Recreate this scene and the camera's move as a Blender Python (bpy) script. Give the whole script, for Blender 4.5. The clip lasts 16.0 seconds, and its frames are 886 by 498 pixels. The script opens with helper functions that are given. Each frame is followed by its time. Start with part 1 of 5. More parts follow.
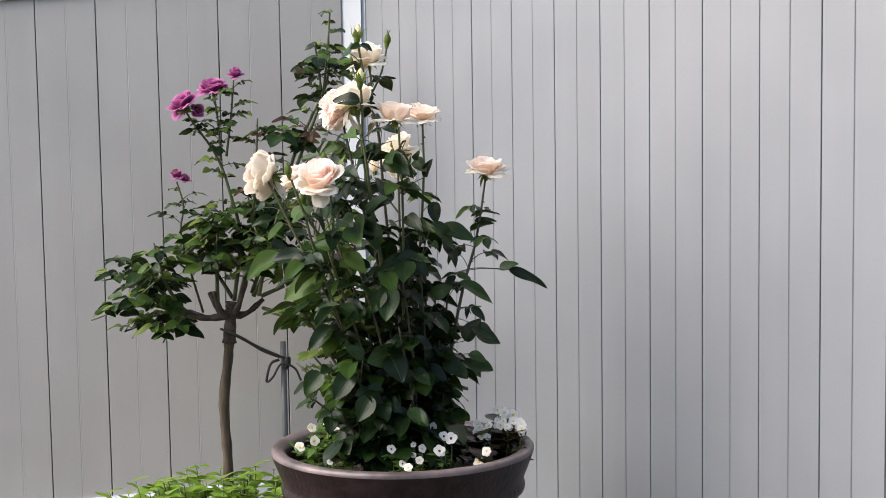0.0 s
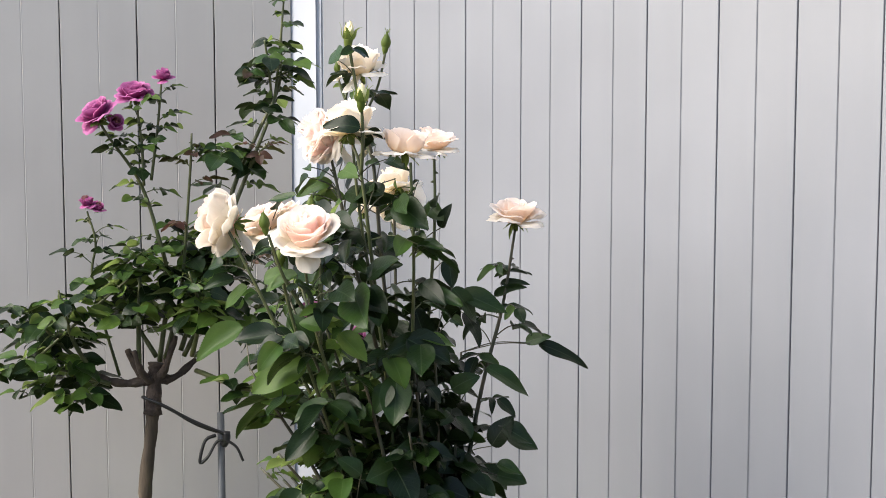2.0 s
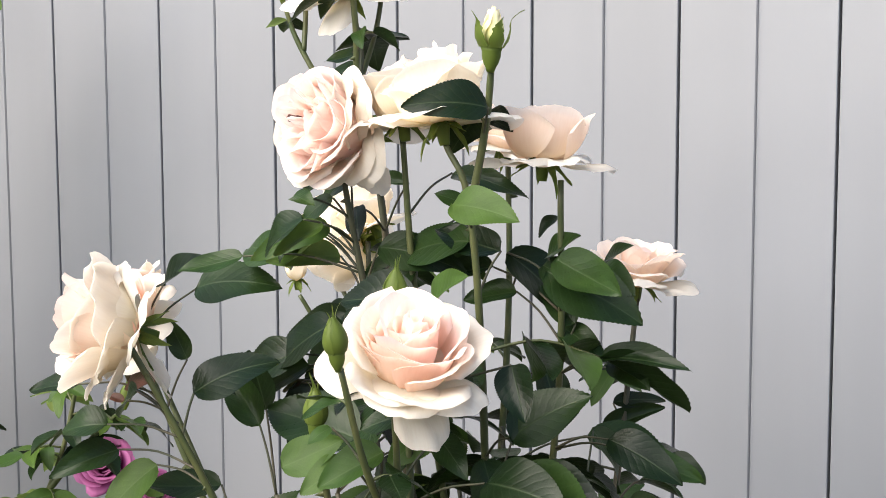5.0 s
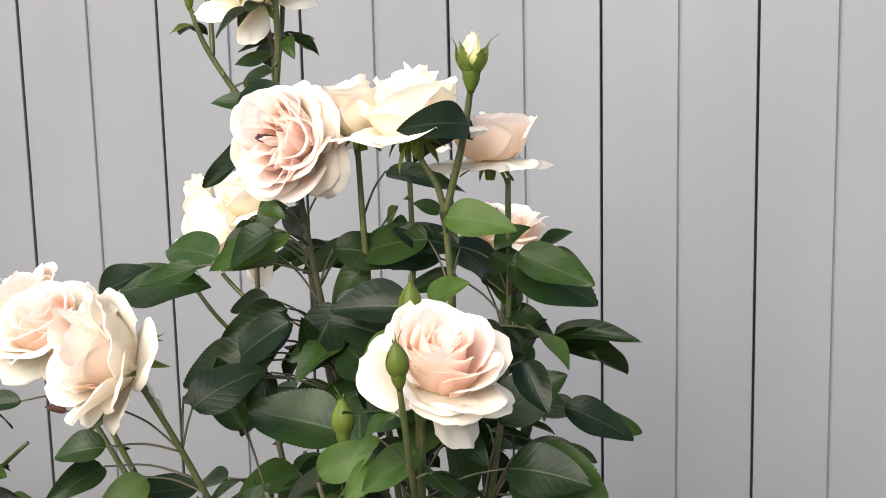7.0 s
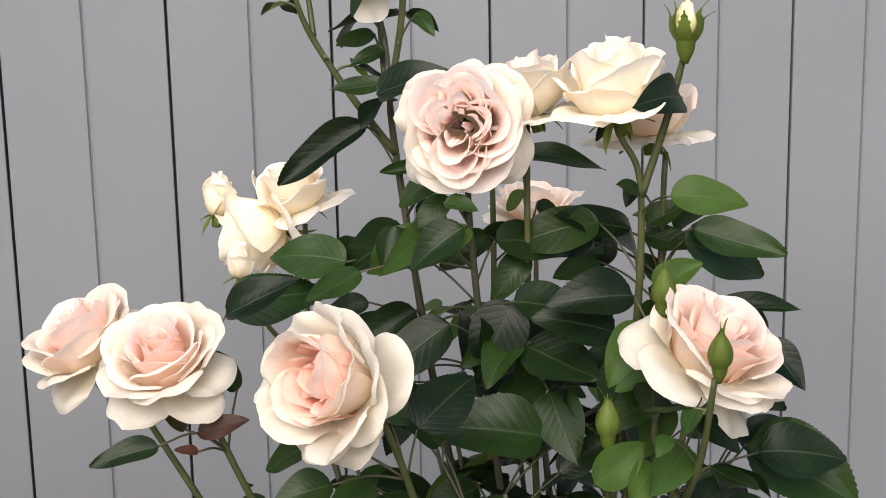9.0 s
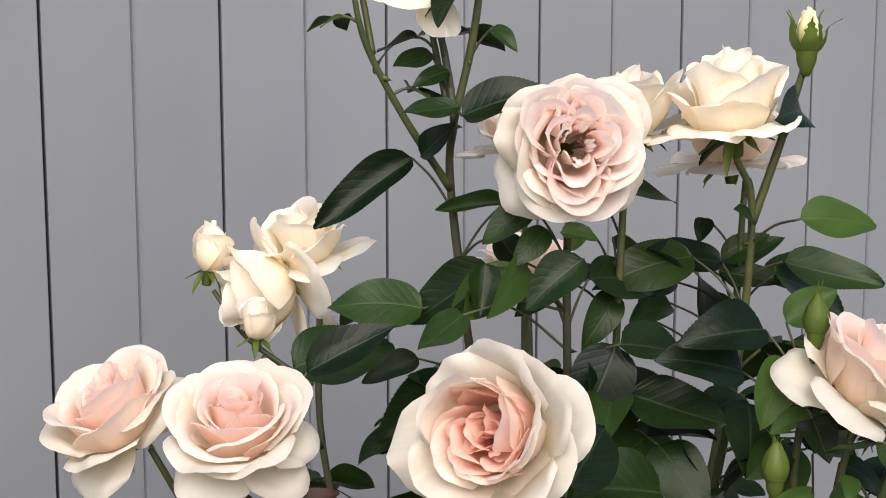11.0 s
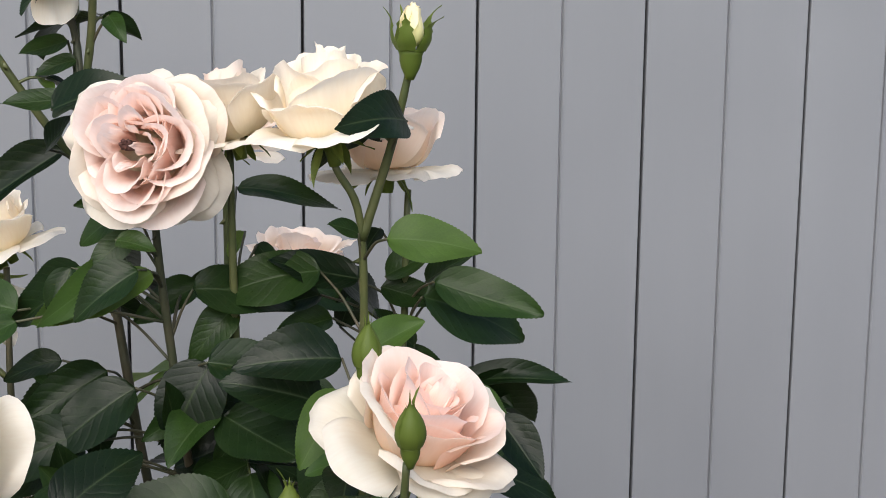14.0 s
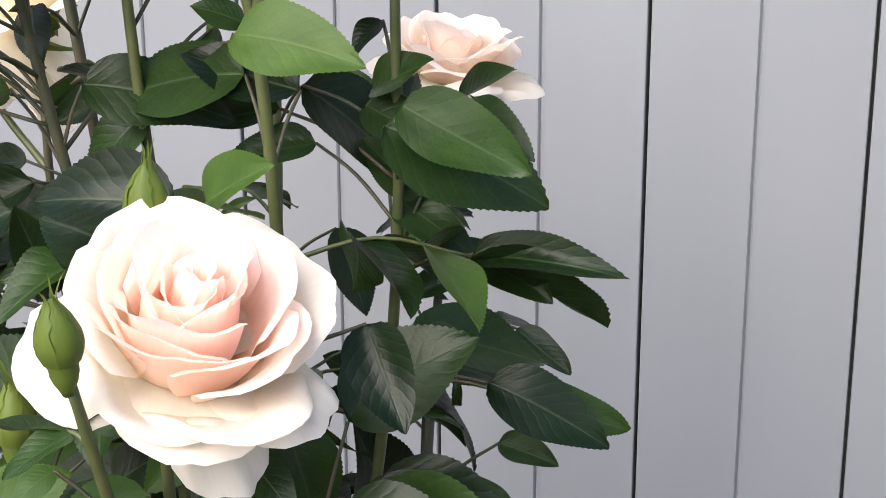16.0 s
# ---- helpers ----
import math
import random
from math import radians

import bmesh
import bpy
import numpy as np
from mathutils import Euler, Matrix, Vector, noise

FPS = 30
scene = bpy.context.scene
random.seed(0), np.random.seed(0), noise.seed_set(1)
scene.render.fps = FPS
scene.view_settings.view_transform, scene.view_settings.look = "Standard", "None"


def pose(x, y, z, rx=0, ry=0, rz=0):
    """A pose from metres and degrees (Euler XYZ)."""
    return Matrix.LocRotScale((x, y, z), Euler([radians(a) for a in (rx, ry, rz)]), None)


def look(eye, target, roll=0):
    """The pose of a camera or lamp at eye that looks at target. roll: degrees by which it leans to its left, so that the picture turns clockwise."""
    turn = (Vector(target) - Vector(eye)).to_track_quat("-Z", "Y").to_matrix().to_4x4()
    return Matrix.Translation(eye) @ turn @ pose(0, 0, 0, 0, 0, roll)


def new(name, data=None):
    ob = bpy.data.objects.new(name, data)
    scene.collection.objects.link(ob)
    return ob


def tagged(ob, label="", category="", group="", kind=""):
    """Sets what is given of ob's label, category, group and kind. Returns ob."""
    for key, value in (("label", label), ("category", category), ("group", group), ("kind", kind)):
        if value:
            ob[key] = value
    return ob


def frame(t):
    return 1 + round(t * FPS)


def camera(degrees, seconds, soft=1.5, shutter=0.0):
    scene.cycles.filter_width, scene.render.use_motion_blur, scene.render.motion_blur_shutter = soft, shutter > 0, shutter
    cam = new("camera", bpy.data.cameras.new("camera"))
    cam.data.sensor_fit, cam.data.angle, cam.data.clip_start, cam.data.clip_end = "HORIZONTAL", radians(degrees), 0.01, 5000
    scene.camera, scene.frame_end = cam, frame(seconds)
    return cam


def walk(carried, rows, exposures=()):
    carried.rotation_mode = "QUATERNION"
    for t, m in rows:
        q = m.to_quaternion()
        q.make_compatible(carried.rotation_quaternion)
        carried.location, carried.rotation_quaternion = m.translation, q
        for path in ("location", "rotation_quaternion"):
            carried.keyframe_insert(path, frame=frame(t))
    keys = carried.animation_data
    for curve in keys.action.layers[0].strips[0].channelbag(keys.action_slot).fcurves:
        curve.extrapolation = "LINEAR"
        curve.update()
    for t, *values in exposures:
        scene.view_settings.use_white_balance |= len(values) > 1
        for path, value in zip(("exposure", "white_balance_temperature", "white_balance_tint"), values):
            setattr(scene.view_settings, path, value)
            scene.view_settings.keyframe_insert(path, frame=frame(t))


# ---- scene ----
cam = camera(28.785, 16.0, soft=0.9)
rows = [
    (0.0, pose(1.0837, -3.2715, 1.4930, 84.109, 0.886, 19.477)),
    (0.5, pose(1.0746, -3.3473, 1.4960, 84.590, 0.790, 20.062)),
    (1.0, pose(1.1890, -3.5519, 1.5625, 84.638, 0.117, 20.658)),
    (1.5, pose(0.9954, -3.1644, 1.5962, 83.724, -0.100, 18.696)),
    (2.0, pose(0.6193, -2.5842, 1.5428, 83.396, 0.010, 15.144)),
    (2.5, pose(0.4158, -2.3099, 1.5254, 83.160, -0.039, 11.662)),
    (3.0, pose(0.2618, -1.9757, 1.5171, 83.738, -0.018, 8.824)),
    (3.5, pose(0.0868, -1.8300, 1.5106, 83.544, 0.064, 4.934)),
    (3.7, pose(0.0260, -1.7816, 1.5144, 83.504, -0.150, 3.189)),
    (5.8, pose(-0.3425, -1.3478, 1.4753, 79.993, 0.822, -14.607)),
    (6.0, pose(-0.3738, -1.3911, 1.5062, 78.629, 0.833, -16.169)),
    (6.5, pose(-0.4689, -1.4893, 1.5866, 76.894, 1.083, -20.638)),
    (7.0, pose(-0.5491, -1.4119, 1.6045, 77.236, 1.339, -26.226)),
    (7.5, pose(-0.6677, -1.3223, 1.6119, 77.845, 1.630, -31.712)),
    (8.0, pose(-0.7863, -1.2776, 1.6197, 77.924, 1.210, -36.881)),
    (8.5, pose(-0.8390, -1.2014, 1.6220, 76.547, 1.391, -41.707)),
    (9.0, pose(-0.9027, -1.0450, 1.6076, 75.820, 1.074, -47.258)),
    (9.2, pose(-0.9020, -0.9849, 1.5834, 76.446, 0.957, -49.307)),
    (11.3, pose(-0.9894, -0.7412, 1.5357, 79.783, 0.033, -61.474)),
    (11.5, pose(-0.9749, -0.7457, 1.5573, 79.607, 0.258, -61.367)),
    (12.0, pose(-0.9463, -0.7588, 1.5674, 81.189, 0.158, -60.557)),
    (12.5, pose(-0.9109, -0.7794, 1.5595, 81.995, -0.155, -58.887)),
    (13.0, pose(-0.8447, -0.8608, 1.5665, 81.667, -0.429, -56.086)),
    (13.5, pose(-0.7505, -0.9742, 1.5764, 79.959, -0.596, -52.096)),
    (14.0, pose(-0.6773, -1.0387, 1.5537, 78.197, -0.567, -47.698)),
    (14.5, pose(-0.5631, -1.0348, 1.5263, 75.984, -0.241, -42.377)),
    (15.0, pose(-0.4498, -1.0118, 1.5166, 73.593, -0.033, -36.105)),
    (15.5, pose(-0.3551, -1.0042, 1.4998, 72.309, -0.214, -28.855)),
    (16.0, pose(-0.2239, -0.9967, 1.5011, 70.989, 0.300, -21.458)),
]
exposures = [(0, 1.16, 6500, 10), (1, 1.3, 6500, 10), (3.2, 1.36, 6500, 10), (3.6, 1.27, 6500, 10), (6, 1.32, 6600, 9), (6.5, 1.22, 6700, 9), (7, 1.16, 6700, 9), (8, 0.81, 6700, 9), (9, 0.66, 6600, 10), (12.5, 0.44, 6450, 10), (14, 0.54, 6300, 9), (14.5, 0.84, 6200, 7), (15, 1.08, 6180, 8), (15.5, 1.19, 6220, 10), (16, 1.36, 6380, 11)]
walk(cam, rows, exposures)

# ---- light ----
world = bpy.data.worlds.new("sky")
scene.world = world
world.use_nodes = True
wn = world.node_tree
sky = wn.nodes.new("ShaderNodeTexSky")
sky.sky_type = "NISHITA"
sky.sun_disc = False
SUN_FROM = Vector((-0.62, -0.39, 0.68)).normalized()
sky.sun_elevation = math.asin(SUN_FROM.z)
sky.sun_rotation = math.atan2(SUN_FROM.x, SUN_FROM.y)
sky.air_density = 1.0
sky.dust_density = 3.0
wn.nodes["Background"].inputs[1].default_value = 0.13
wn.links.new(sky.outputs[0], wn.nodes["Background"].inputs[0])
sun_data = bpy.data.lights.new("sun", "SUN")
sun_data.energy = 2.5
sun_data.angle = radians(60)
sun_data.color = (1.0, 0.95, 0.89)
sun = new("sun", sun_data)
sun.matrix_world = look(SUN_FROM * 10, (0, 0, 0))


# ---- materials ----
def material(name, rough=0.5, metal=0.0, spec=0.5):
    m = bpy.data.materials.new(name)
    m.use_nodes = True
    t = m.node_tree
    b = t.nodes["Principled BSDF"]
    b.inputs["Roughness"].default_value = rough
    b.inputs["Metallic"].default_value = metal
    b.inputs["Specular IOR Level"].default_value = spec
    return m, t, b


def node(t, kind, **values):
    n = t.nodes.new(kind)
    for key, value in values.items():
        n.inputs[key.replace("_", " ")].default_value = value
    return n


def ramp(t, source, stops):
    r = t.nodes.new("ShaderNodeValToRGB")
    while len(r.color_ramp.elements) < len(stops):
        r.color_ramp.elements.new(0.5)
    for e, (p, c) in zip(r.color_ramp.elements, stops):
        e.position, e.color = p, (*c, 1)
    t.links.new(source, r.inputs[0])
    return r.outputs[0]


def mix(t, a, b, fac, mode="MIX"):
    m = t.nodes.new("ShaderNodeMix")
    m.data_type, m.blend_type = "RGBA", mode
    for value, slot in ((fac, 0), (a, 6), (b, 7)):
        if isinstance(value, (int, float)):
            m.inputs[slot].default_value = value
        elif isinstance(value, tuple):
            m.inputs[slot].default_value = (*value, 1)
        else:
            t.links.new(value, m.inputs[slot])
    return m.outputs[2]


def noisy(t, scale, detail=4.0, coords="Object", stretch=None):
    c = t.nodes.new("ShaderNodeNewGeometry").outputs["Position"] if coords == "Object" else t.nodes.new("ShaderNodeTexCoord").outputs[coords]
    if stretch:
        mp = t.nodes.new("ShaderNodeMapping")
        mp.inputs["Scale"].default_value = stretch
        t.links.new(c, mp.inputs[0])
        c = mp.outputs[0]
    n = node(t, "ShaderNodeTexNoise", Scale=scale, Detail=detail)
    t.links.new(c, n.inputs["Vector"])
    return n.outputs["Fac"]


def bump(t, b, height, strength, distance=0.002):
    u = node(t, "ShaderNodeBump", Strength=strength, Distance=distance)
    t.links.new(height, u.inputs["Height"])
    t.links.new(u.outputs[0], b.inputs["Normal"])


def plain(name, c1, c2, scale, rough=0.6, bump_by=0.2, stretch=None, spec=0.5, distance=0.002):
    m, t, b = material(name, rough, spec=spec)
    n = noisy(t, scale, 5.0, stretch=stretch)
    t.links.new(ramp(t, n, [(0.3, c1), (0.7, c2)]), b.inputs["Base Color"])
    if bump_by:
        bump(t, b, noisy(t, scale * 3, 3.0, stretch=stretch), bump_by, distance)
    return m


def vinyl(name, c1, c2):
    """Embossed satin vinyl board: a faint upright grain, slow blotches, rubbed smudges, a slight change from board to board."""
    m, t, b = material(name, 0.3, spec=0.8)
    grain = noisy(t, 16.0, 6.0, stretch=(9, 9, 0.35))
    blotch = noisy(t, 1.7, 3.0)
    smudge = noisy(t, 5.0, 1.0)
    col = ramp(t, blotch, [(0.3, c1), (0.7, c2)])
    info = t.nodes.new("ShaderNodeObjectInfo").outputs["Random"]
    col = mix(t, col, ramp(t, info, [(0.0, (0.965, 0.965, 0.965)), (1.0, (1.0, 1.0, 1.0))]), 1.0, "MULTIPLY")
    col = mix(t, col, ramp(t, smudge, [(0.4, (1, 1, 1)), (0.75, (0.93, 0.93, 0.93))]), 0.8, "MULTIPLY")
    streak = noisy(t, 3.0, 5.0, stretch=(5, 5, 0.4))
    col = mix(t, col, ramp(t, streak, [(0.35, (0.98, 0.98, 0.98)), (0.65, (1.02, 1.02, 1.02))]), 1.0, "MULTIPLY")
    t.links.new(col, b.inputs["Base Color"])
    bump(t, b, grain, 0.10, 0.001)
    return m


def leafy(name, dark, light, rib, translucent=0.25, rough=0.42, glow=0.3):
    """A leaf: midrib and side veins from its own length and breadth, mottling, and light through the blade."""
    m, t, b = material(name, rough, spec=0.2)
    uv = t.nodes.new("ShaderNodeUVMap").outputs[0]
    sep = t.nodes.new("ShaderNodeSeparateXYZ")
    t.links.new(uv, sep.inputs[0])

    def maths(op, a, c=None):
        q = t.nodes.new("ShaderNodeMath")
        q.operation = op
        for i, v in enumerate((a, c)):
            if v is None:
                continue
            if isinstance(v, (int, float)):
                q.inputs[i].default_value = v
            else:
                t.links.new(v, q.inputs[i])
        return q.outputs[0]

    across = maths("ABSOLUTE", maths("SUBTRACT", sep.outputs[0], 0.5))
    slant = maths("SUBTRACT", maths("MULTIPLY", sep.outputs[1], 8.5), maths("MULTIPLY", across, 5.0))
    slant = maths("ADD", slant, maths("MULTIPLY", noisy(t, 4.0, 2.0, "UV"), 0.7))
    ridge = maths("MULTIPLY", maths("ABSOLUTE", maths("SUBTRACT", maths("FRACT", slant), 0.5)), 2.0)
    veins = maths("POWER", ridge, 14.0)
    mid = maths("POWER", maths("SUBTRACT", 1.0, maths("MINIMUM", maths("MULTIPLY", across, 22.0), 1.0)), 2.0)
    info = t.nodes.new("ShaderNodeObjectInfo").outputs["Random"]
    island = t.nodes.new("ShaderNodeNewGeometry").outputs["Random Per Island"]
    chance = maths("POWER", maths("FRACT", maths("ADD", info, island)), 1.7)
    n = noisy(t, 3.0, 4.0, "UV")
    fine = noisy(t, 38.0, 3.0, "UV")
    col = mix(t, dark, light, chance)
    col = mix(t, col, ramp(t, n, [(0.3, (0.72, 0.76, 0.74)), (0.7, (1.15, 1.15, 1.05))]), 1.0, "MULTIPLY")
    col = mix(t, col, ramp(t, fine, [(0.35, (0.86, 0.88, 0.86)), (0.65, (1.1, 1.1, 1.08))]), 1.0, "MULTIPLY")
    col = mix(t, col, rib, maths("MULTIPLY", veins, 0.09))
    col = mix(t, col, rib, maths("MULTIPLY", mid, 0.3))
    t.links.new(col, b.inputs["Base Color"])
    t.links.new(ramp(t, fine, [(0.3, (rough - 0.06,) * 3), (0.7, (rough + 0.1,) * 3)]), b.inputs["Roughness"])
    quilt = maths("SUBTRACT", 1.0, maths("POWER", ridge, 3.0))
    height = maths("ADD", maths("MULTIPLY", quilt, 0.17), maths("MULTIPLY", n, 0.9))
    height = maths("SUBTRACT", height, maths("MULTIPLY", mid, 0.5))
    bump(t, b, maths("ADD", height, maths("MULTIPLY", fine, 0.1)), 0.16, 0.003)
    tr = t.nodes.new("ShaderNodeBsdfTranslucent")
    t.links.new(mix(t, col, (0.8, 1.0, 0.3), glow), tr.inputs[0])
    sh = t.nodes.new("ShaderNodeMixShader")
    sh.inputs[0].default_value = translucent
    t.links.new(b.outputs[0], sh.inputs[1])
    t.links.new(tr.outputs[0], sh.inputs[2])
    t.links.new(sh.outputs[0], t.nodes["Material Output"].inputs[0])
    return m


def petal_material(name, base, middle, edge, translucent=0.3):
    """A petal: its colour runs from the claw to the rim, with fine lengthwise veins and a soft blotch."""
    m, t, b = material(name, 0.55, spec=0.25)
    uv = t.nodes.new("ShaderNodeUVMap").outputs[0]
    sep = t.nodes.new("ShaderNodeSeparateXYZ")
    t.links.new(uv, sep.inputs[0])
    col = ramp(t, sep.outputs[1], [(0.0, base), (0.55, middle), (1.0, edge)])
    info = t.nodes.new("ShaderNodeObjectInfo").outputs["Random"]
    col = mix(t, col, ramp(t, info, [(0.0, (1.0, 0.975, 0.95)), (1.0, (1.0, 1.0, 1.0))]), 1.0, "MULTIPLY")
    n = noisy(t, 5.0, 4.0, "UV", stretch=(6, 0.8, 1))
    col = mix(t, col, ramp(t, n, [(0.35, (0.97, 0.945, 0.925)), (0.65, (1, 1, 1))]), 0.7, "MULTIPLY")
    t.links.new(col, b.inputs["Base Color"])
    bump(t, b, n, 0.12, 0.001)
    tr = t.nodes.new("ShaderNodeBsdfTranslucent")
    t.links.new(mix(t, col, (1.0, 0.98, 0.95), 1.0, "MULTIPLY"), tr.inputs[0])
    sh = t.nodes.new("ShaderNodeMixShader")
    sh.inputs[0].default_value = translucent
    t.links.new(b.outputs[0], sh.inputs[1])
    t.links.new(tr.outputs[0], sh.inputs[2])
    t.links.new(sh.outputs[0], t.nodes["Material Output"].inputs[0])
    return m


FENCE_GREY = vinyl("fence_grey_vinyl", (0.19, 0.199, 0.219), (0.225, 0.234, 0.252))
FENCE_WARM = vinyl("fence_warm_grey_vinyl", (0.284, 0.277, 0.27), (0.328, 0.321, 0.313))
WHITE_VINYL = plain("white_vinyl", (0.42, 0.45, 0.5), (0.48, 0.5, 0.535), 3.0, 0.4, 0.05)
GAP = plain("shadow_gap_vinyl", (0.06, 0.06, 0.06), (0.09, 0.09, 0.09), 6.0, 0.7, 0.1)
GLAZE = plain("brown_glazed_clay", (0.005, 0.0035, 0.004), (0.028, 0.016, 0.017), 34.0, 0.42, 0.9, spec=0.3)
# rim edge: a mottled tone several times paler than the body glaze
LIP_GLAZE = plain("pale_pot_rim", (0.045, 0.033, 0.032), (0.17, 0.13, 0.127), 16.0, 0.38, 0.5)
SOIL = plain("potting_soil", (0.012, 0.009, 0.007), (0.04, 0.03, 0.022), 60.0, 0.95, 1.0, distance=0.01)
GROUND = plain("garden_ground", (0.05, 0.038, 0.028), (0.12, 0.095, 0.07), 7.0, 0.95, 0.8, distance=0.02)
CANE_GREEN = plain("green_cane_bark", (0.036, 0.056, 0.016), (0.088, 0.092, 0.032), 40.0, 0.5, 0.3)
CANE_DARK = plain("dark_cane_bark", (0.03, 0.042, 0.018), (0.075, 0.06, 0.035), 40.0, 0.6, 0.4)
BARK = plain("old_trunk_bark", (0.035, 0.026, 0.018), (0.12, 0.088, 0.058), 30.0, 0.85, 0.8, stretch=(1, 1, 0.25), distance=0.004)
KNOB_BARK = plain("knotted_graft_bark", (0.024, 0.017, 0.014), (0.085, 0.06, 0.044), 45.0, 0.85, 0.9, distance=0.004)
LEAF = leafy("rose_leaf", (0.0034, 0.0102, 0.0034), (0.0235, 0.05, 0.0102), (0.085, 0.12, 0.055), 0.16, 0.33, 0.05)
# young leaves, and a lighter leaf colour that stands in for sunlit foliage
LEAF_LIGHT = leafy("young_and_sunlit_leaf", (0.03, 0.07, 0.013), (0.07, 0.122, 0.021), (0.14, 0.2, 0.075), 0.35)
LEAF_RED = leafy("new_red_leaf", (0.025, 0.008, 0.008), (0.06, 0.016, 0.014), (0.09, 0.035, 0.03), 0.2)
SEPAL = leafy("sepal", (0.085, 0.12, 0.02), (0.13, 0.165, 0.035), (0.14, 0.22, 0.07), 0.2, 0.5)
HERB = leafy("bedding_leaf", (0.05, 0.1, 0.02), (0.09, 0.16, 0.03), (0.12, 0.2, 0.05), 0.3, 0.5)
HEDGE = leafy("ground_cover_leaf", (0.14, 0.24, 0.03), (0.24, 0.36, 0.05), (0.2, 0.3, 0.06), 0.35, 0.5)
BRONZE_LEAF = leafy("bronze_bedding_leaf", (0.02, 0.014, 0.01), (0.04, 0.025, 0.016), (0.06, 0.035, 0.025), 0.1, 0.3)
P_HEART = petal_material("heart_petal", (1.0, 0.78, 0.6), (1.0, 0.82, 0.735), (1.0, 0.885, 0.85), 0.56)
P_PALE = petal_material("pale_heart_petal", (1.0, 0.83, 0.76), (1.0, 0.865, 0.825), (1.0, 0.915, 0.89), 0.54)
P_ROSY = petal_material("rosy_heart_petal", (1.0, 0.68, 0.53), (1.0, 0.72, 0.63), (1.0, 0.83, 0.77), 0.5)
P_MID = petal_material("inner_petal", (0.96, 0.82, 0.62), (0.95, 0.84, 0.74), (0.95, 0.87, 0.81), 0.5)
P_OUT = petal_material("outer_petal", (0.81, 0.755, 0.57), (0.82, 0.77, 0.655), (0.84, 0.8, 0.73), 0.46)
P_CREAM = petal_material("cream_petal", (0.98, 0.91, 0.68), (0.99, 0.925, 0.785), (0.99, 0.95, 0.87), 0.45)
P_MAGENTA = petal_material("magenta_petal", (0.3, 0.06, 0.17), (0.3, 0.045, 0.19), (0.5, 0.17, 0.38), 0.4)
P_FADED = petal_material("withered_petal", (0.2, 0.08, 0.07), (0.24, 0.08, 0.1), (0.32, 0.16, 0.16))
P_WHITE = petal_material("white_petal", (0.82, 0.78, 0.6), (0.88, 0.86, 0.8), (0.9, 0.885, 0.84))
BUD_TIP = petal_material("bud_petal", (0.72, 0.78, 0.3), (0.9, 0.87, 0.48), (0.95, 0.88, 0.62), 0.3)
EYE_DARK = plain("viola_eye", (0.03, 0.01, 0.05), (0.08, 0.03, 0.1), 50.0, 0.6, 0.0)
EYE_YELLOW = plain("flower_eye", (0.7, 0.5, 0.05), (0.8, 0.6, 0.1), 50.0, 0.6, 0.0)
STAMEN = plain("dark_stamens", (0.02, 0.008, 0.008), (0.07, 0.025, 0.018), 80.0, 0.8, 0.3)
PIPE = plain("grey_metal_pipe", (0.07, 0.075, 0.078), (0.12, 0.125, 0.13), 12.0, 0.5, 0.2)
TIE = plain("black_plastic_tie", (0.008, 0.008, 0.008), (0.02, 0.02, 0.02), 20.0, 0.5, 0.2)


# ---- builders ----
def holder(name, at, label, category, group="", kind=""):
    e = new(name)
    e.empty_display_size = 0.05
    e.location = at
    return tagged(e, label, category, group, kind)


def part(name, bm, mat, parent=None, label="", smooth=True):
    me = bpy.data.meshes.new(name)
    bm.to_mesh(me)
    bm.free()
    me.materials.append(mat)
    if smooth:
        for p in me.polygons:
            p.use_smooth = True
    return mesh_part(name, me, parent, label)


def mesh_part(name, me, parent=None, label="", m=None):
    """Links a mesh whose points are in world places (or posed by m) under its thing."""
    ob = new(name, me)
    if parent is not None:
        ob.parent = parent
        origin = Matrix.Translation(world_place(parent))
        ob.matrix_parent_inverse = origin.inverted()
    if m is not None:
        ob.matrix_basis = m
    if label:
        ob["label"] = label
    return ob


def world_place(ob):
    """Holders stand unturned; their parts lie at the world's origin."""
    return ob.location if ob.type == "EMPTY" else Vector((0, 0, 0))


def spline(points, steps=6):
    """A smooth run through the points."""
    p = [Vector(q) for q in points]
    p = [p[0] * 2 - p[1]] + p + [p[-1] * 2 - p[-2]]
    out = []
    for i in range(1, len(p) - 2):
        for k in range(steps):
            u = k / steps
            a, b, c, d = p[i - 1], p[i], p[i + 1], p[i + 2]
            out.append(0.5 * (2 * b + (c - a) * u + (2 * a - 5 * b + 4 * c - d) * u * u + (3 * b - a - 3 * c + d) * u ** 3))
    out.append(p[-2].copy())
    return out


def tube(bm, path, r0, r1, sides=7, knots=0.0, rng=None):
    rings = []
    n = len(path)
    ref = Vector((0.31, 0.77, 0.2)).normalized()
    for i, p in enumerate(path):
        d = (path[min(i + 1, n - 1)] - path[max(i - 1, 0)]).normalized()
        s = d.cross(ref).normalized()
        u = s.cross(d)
        r = r0 + (r1 - r0) * i / max(n - 1, 1)
        if knots and rng:
            r *= 1 + rng.uniform(-knots, knots)
        rings.append([bm.verts.new(p + (s * math.cos(a) + u * math.sin(a)) * r) for a in (2 * math.pi * k / sides for k in range(sides))])
    for a, b in zip(rings, rings[1:]):
        for k in range(sides):
            bm.faces.new((a[k], a[(k + 1) % sides], b[(k + 1) % sides], b[k]))
    bm.faces.new(rings[0][::-1])
    bm.faces.new(rings[-1])


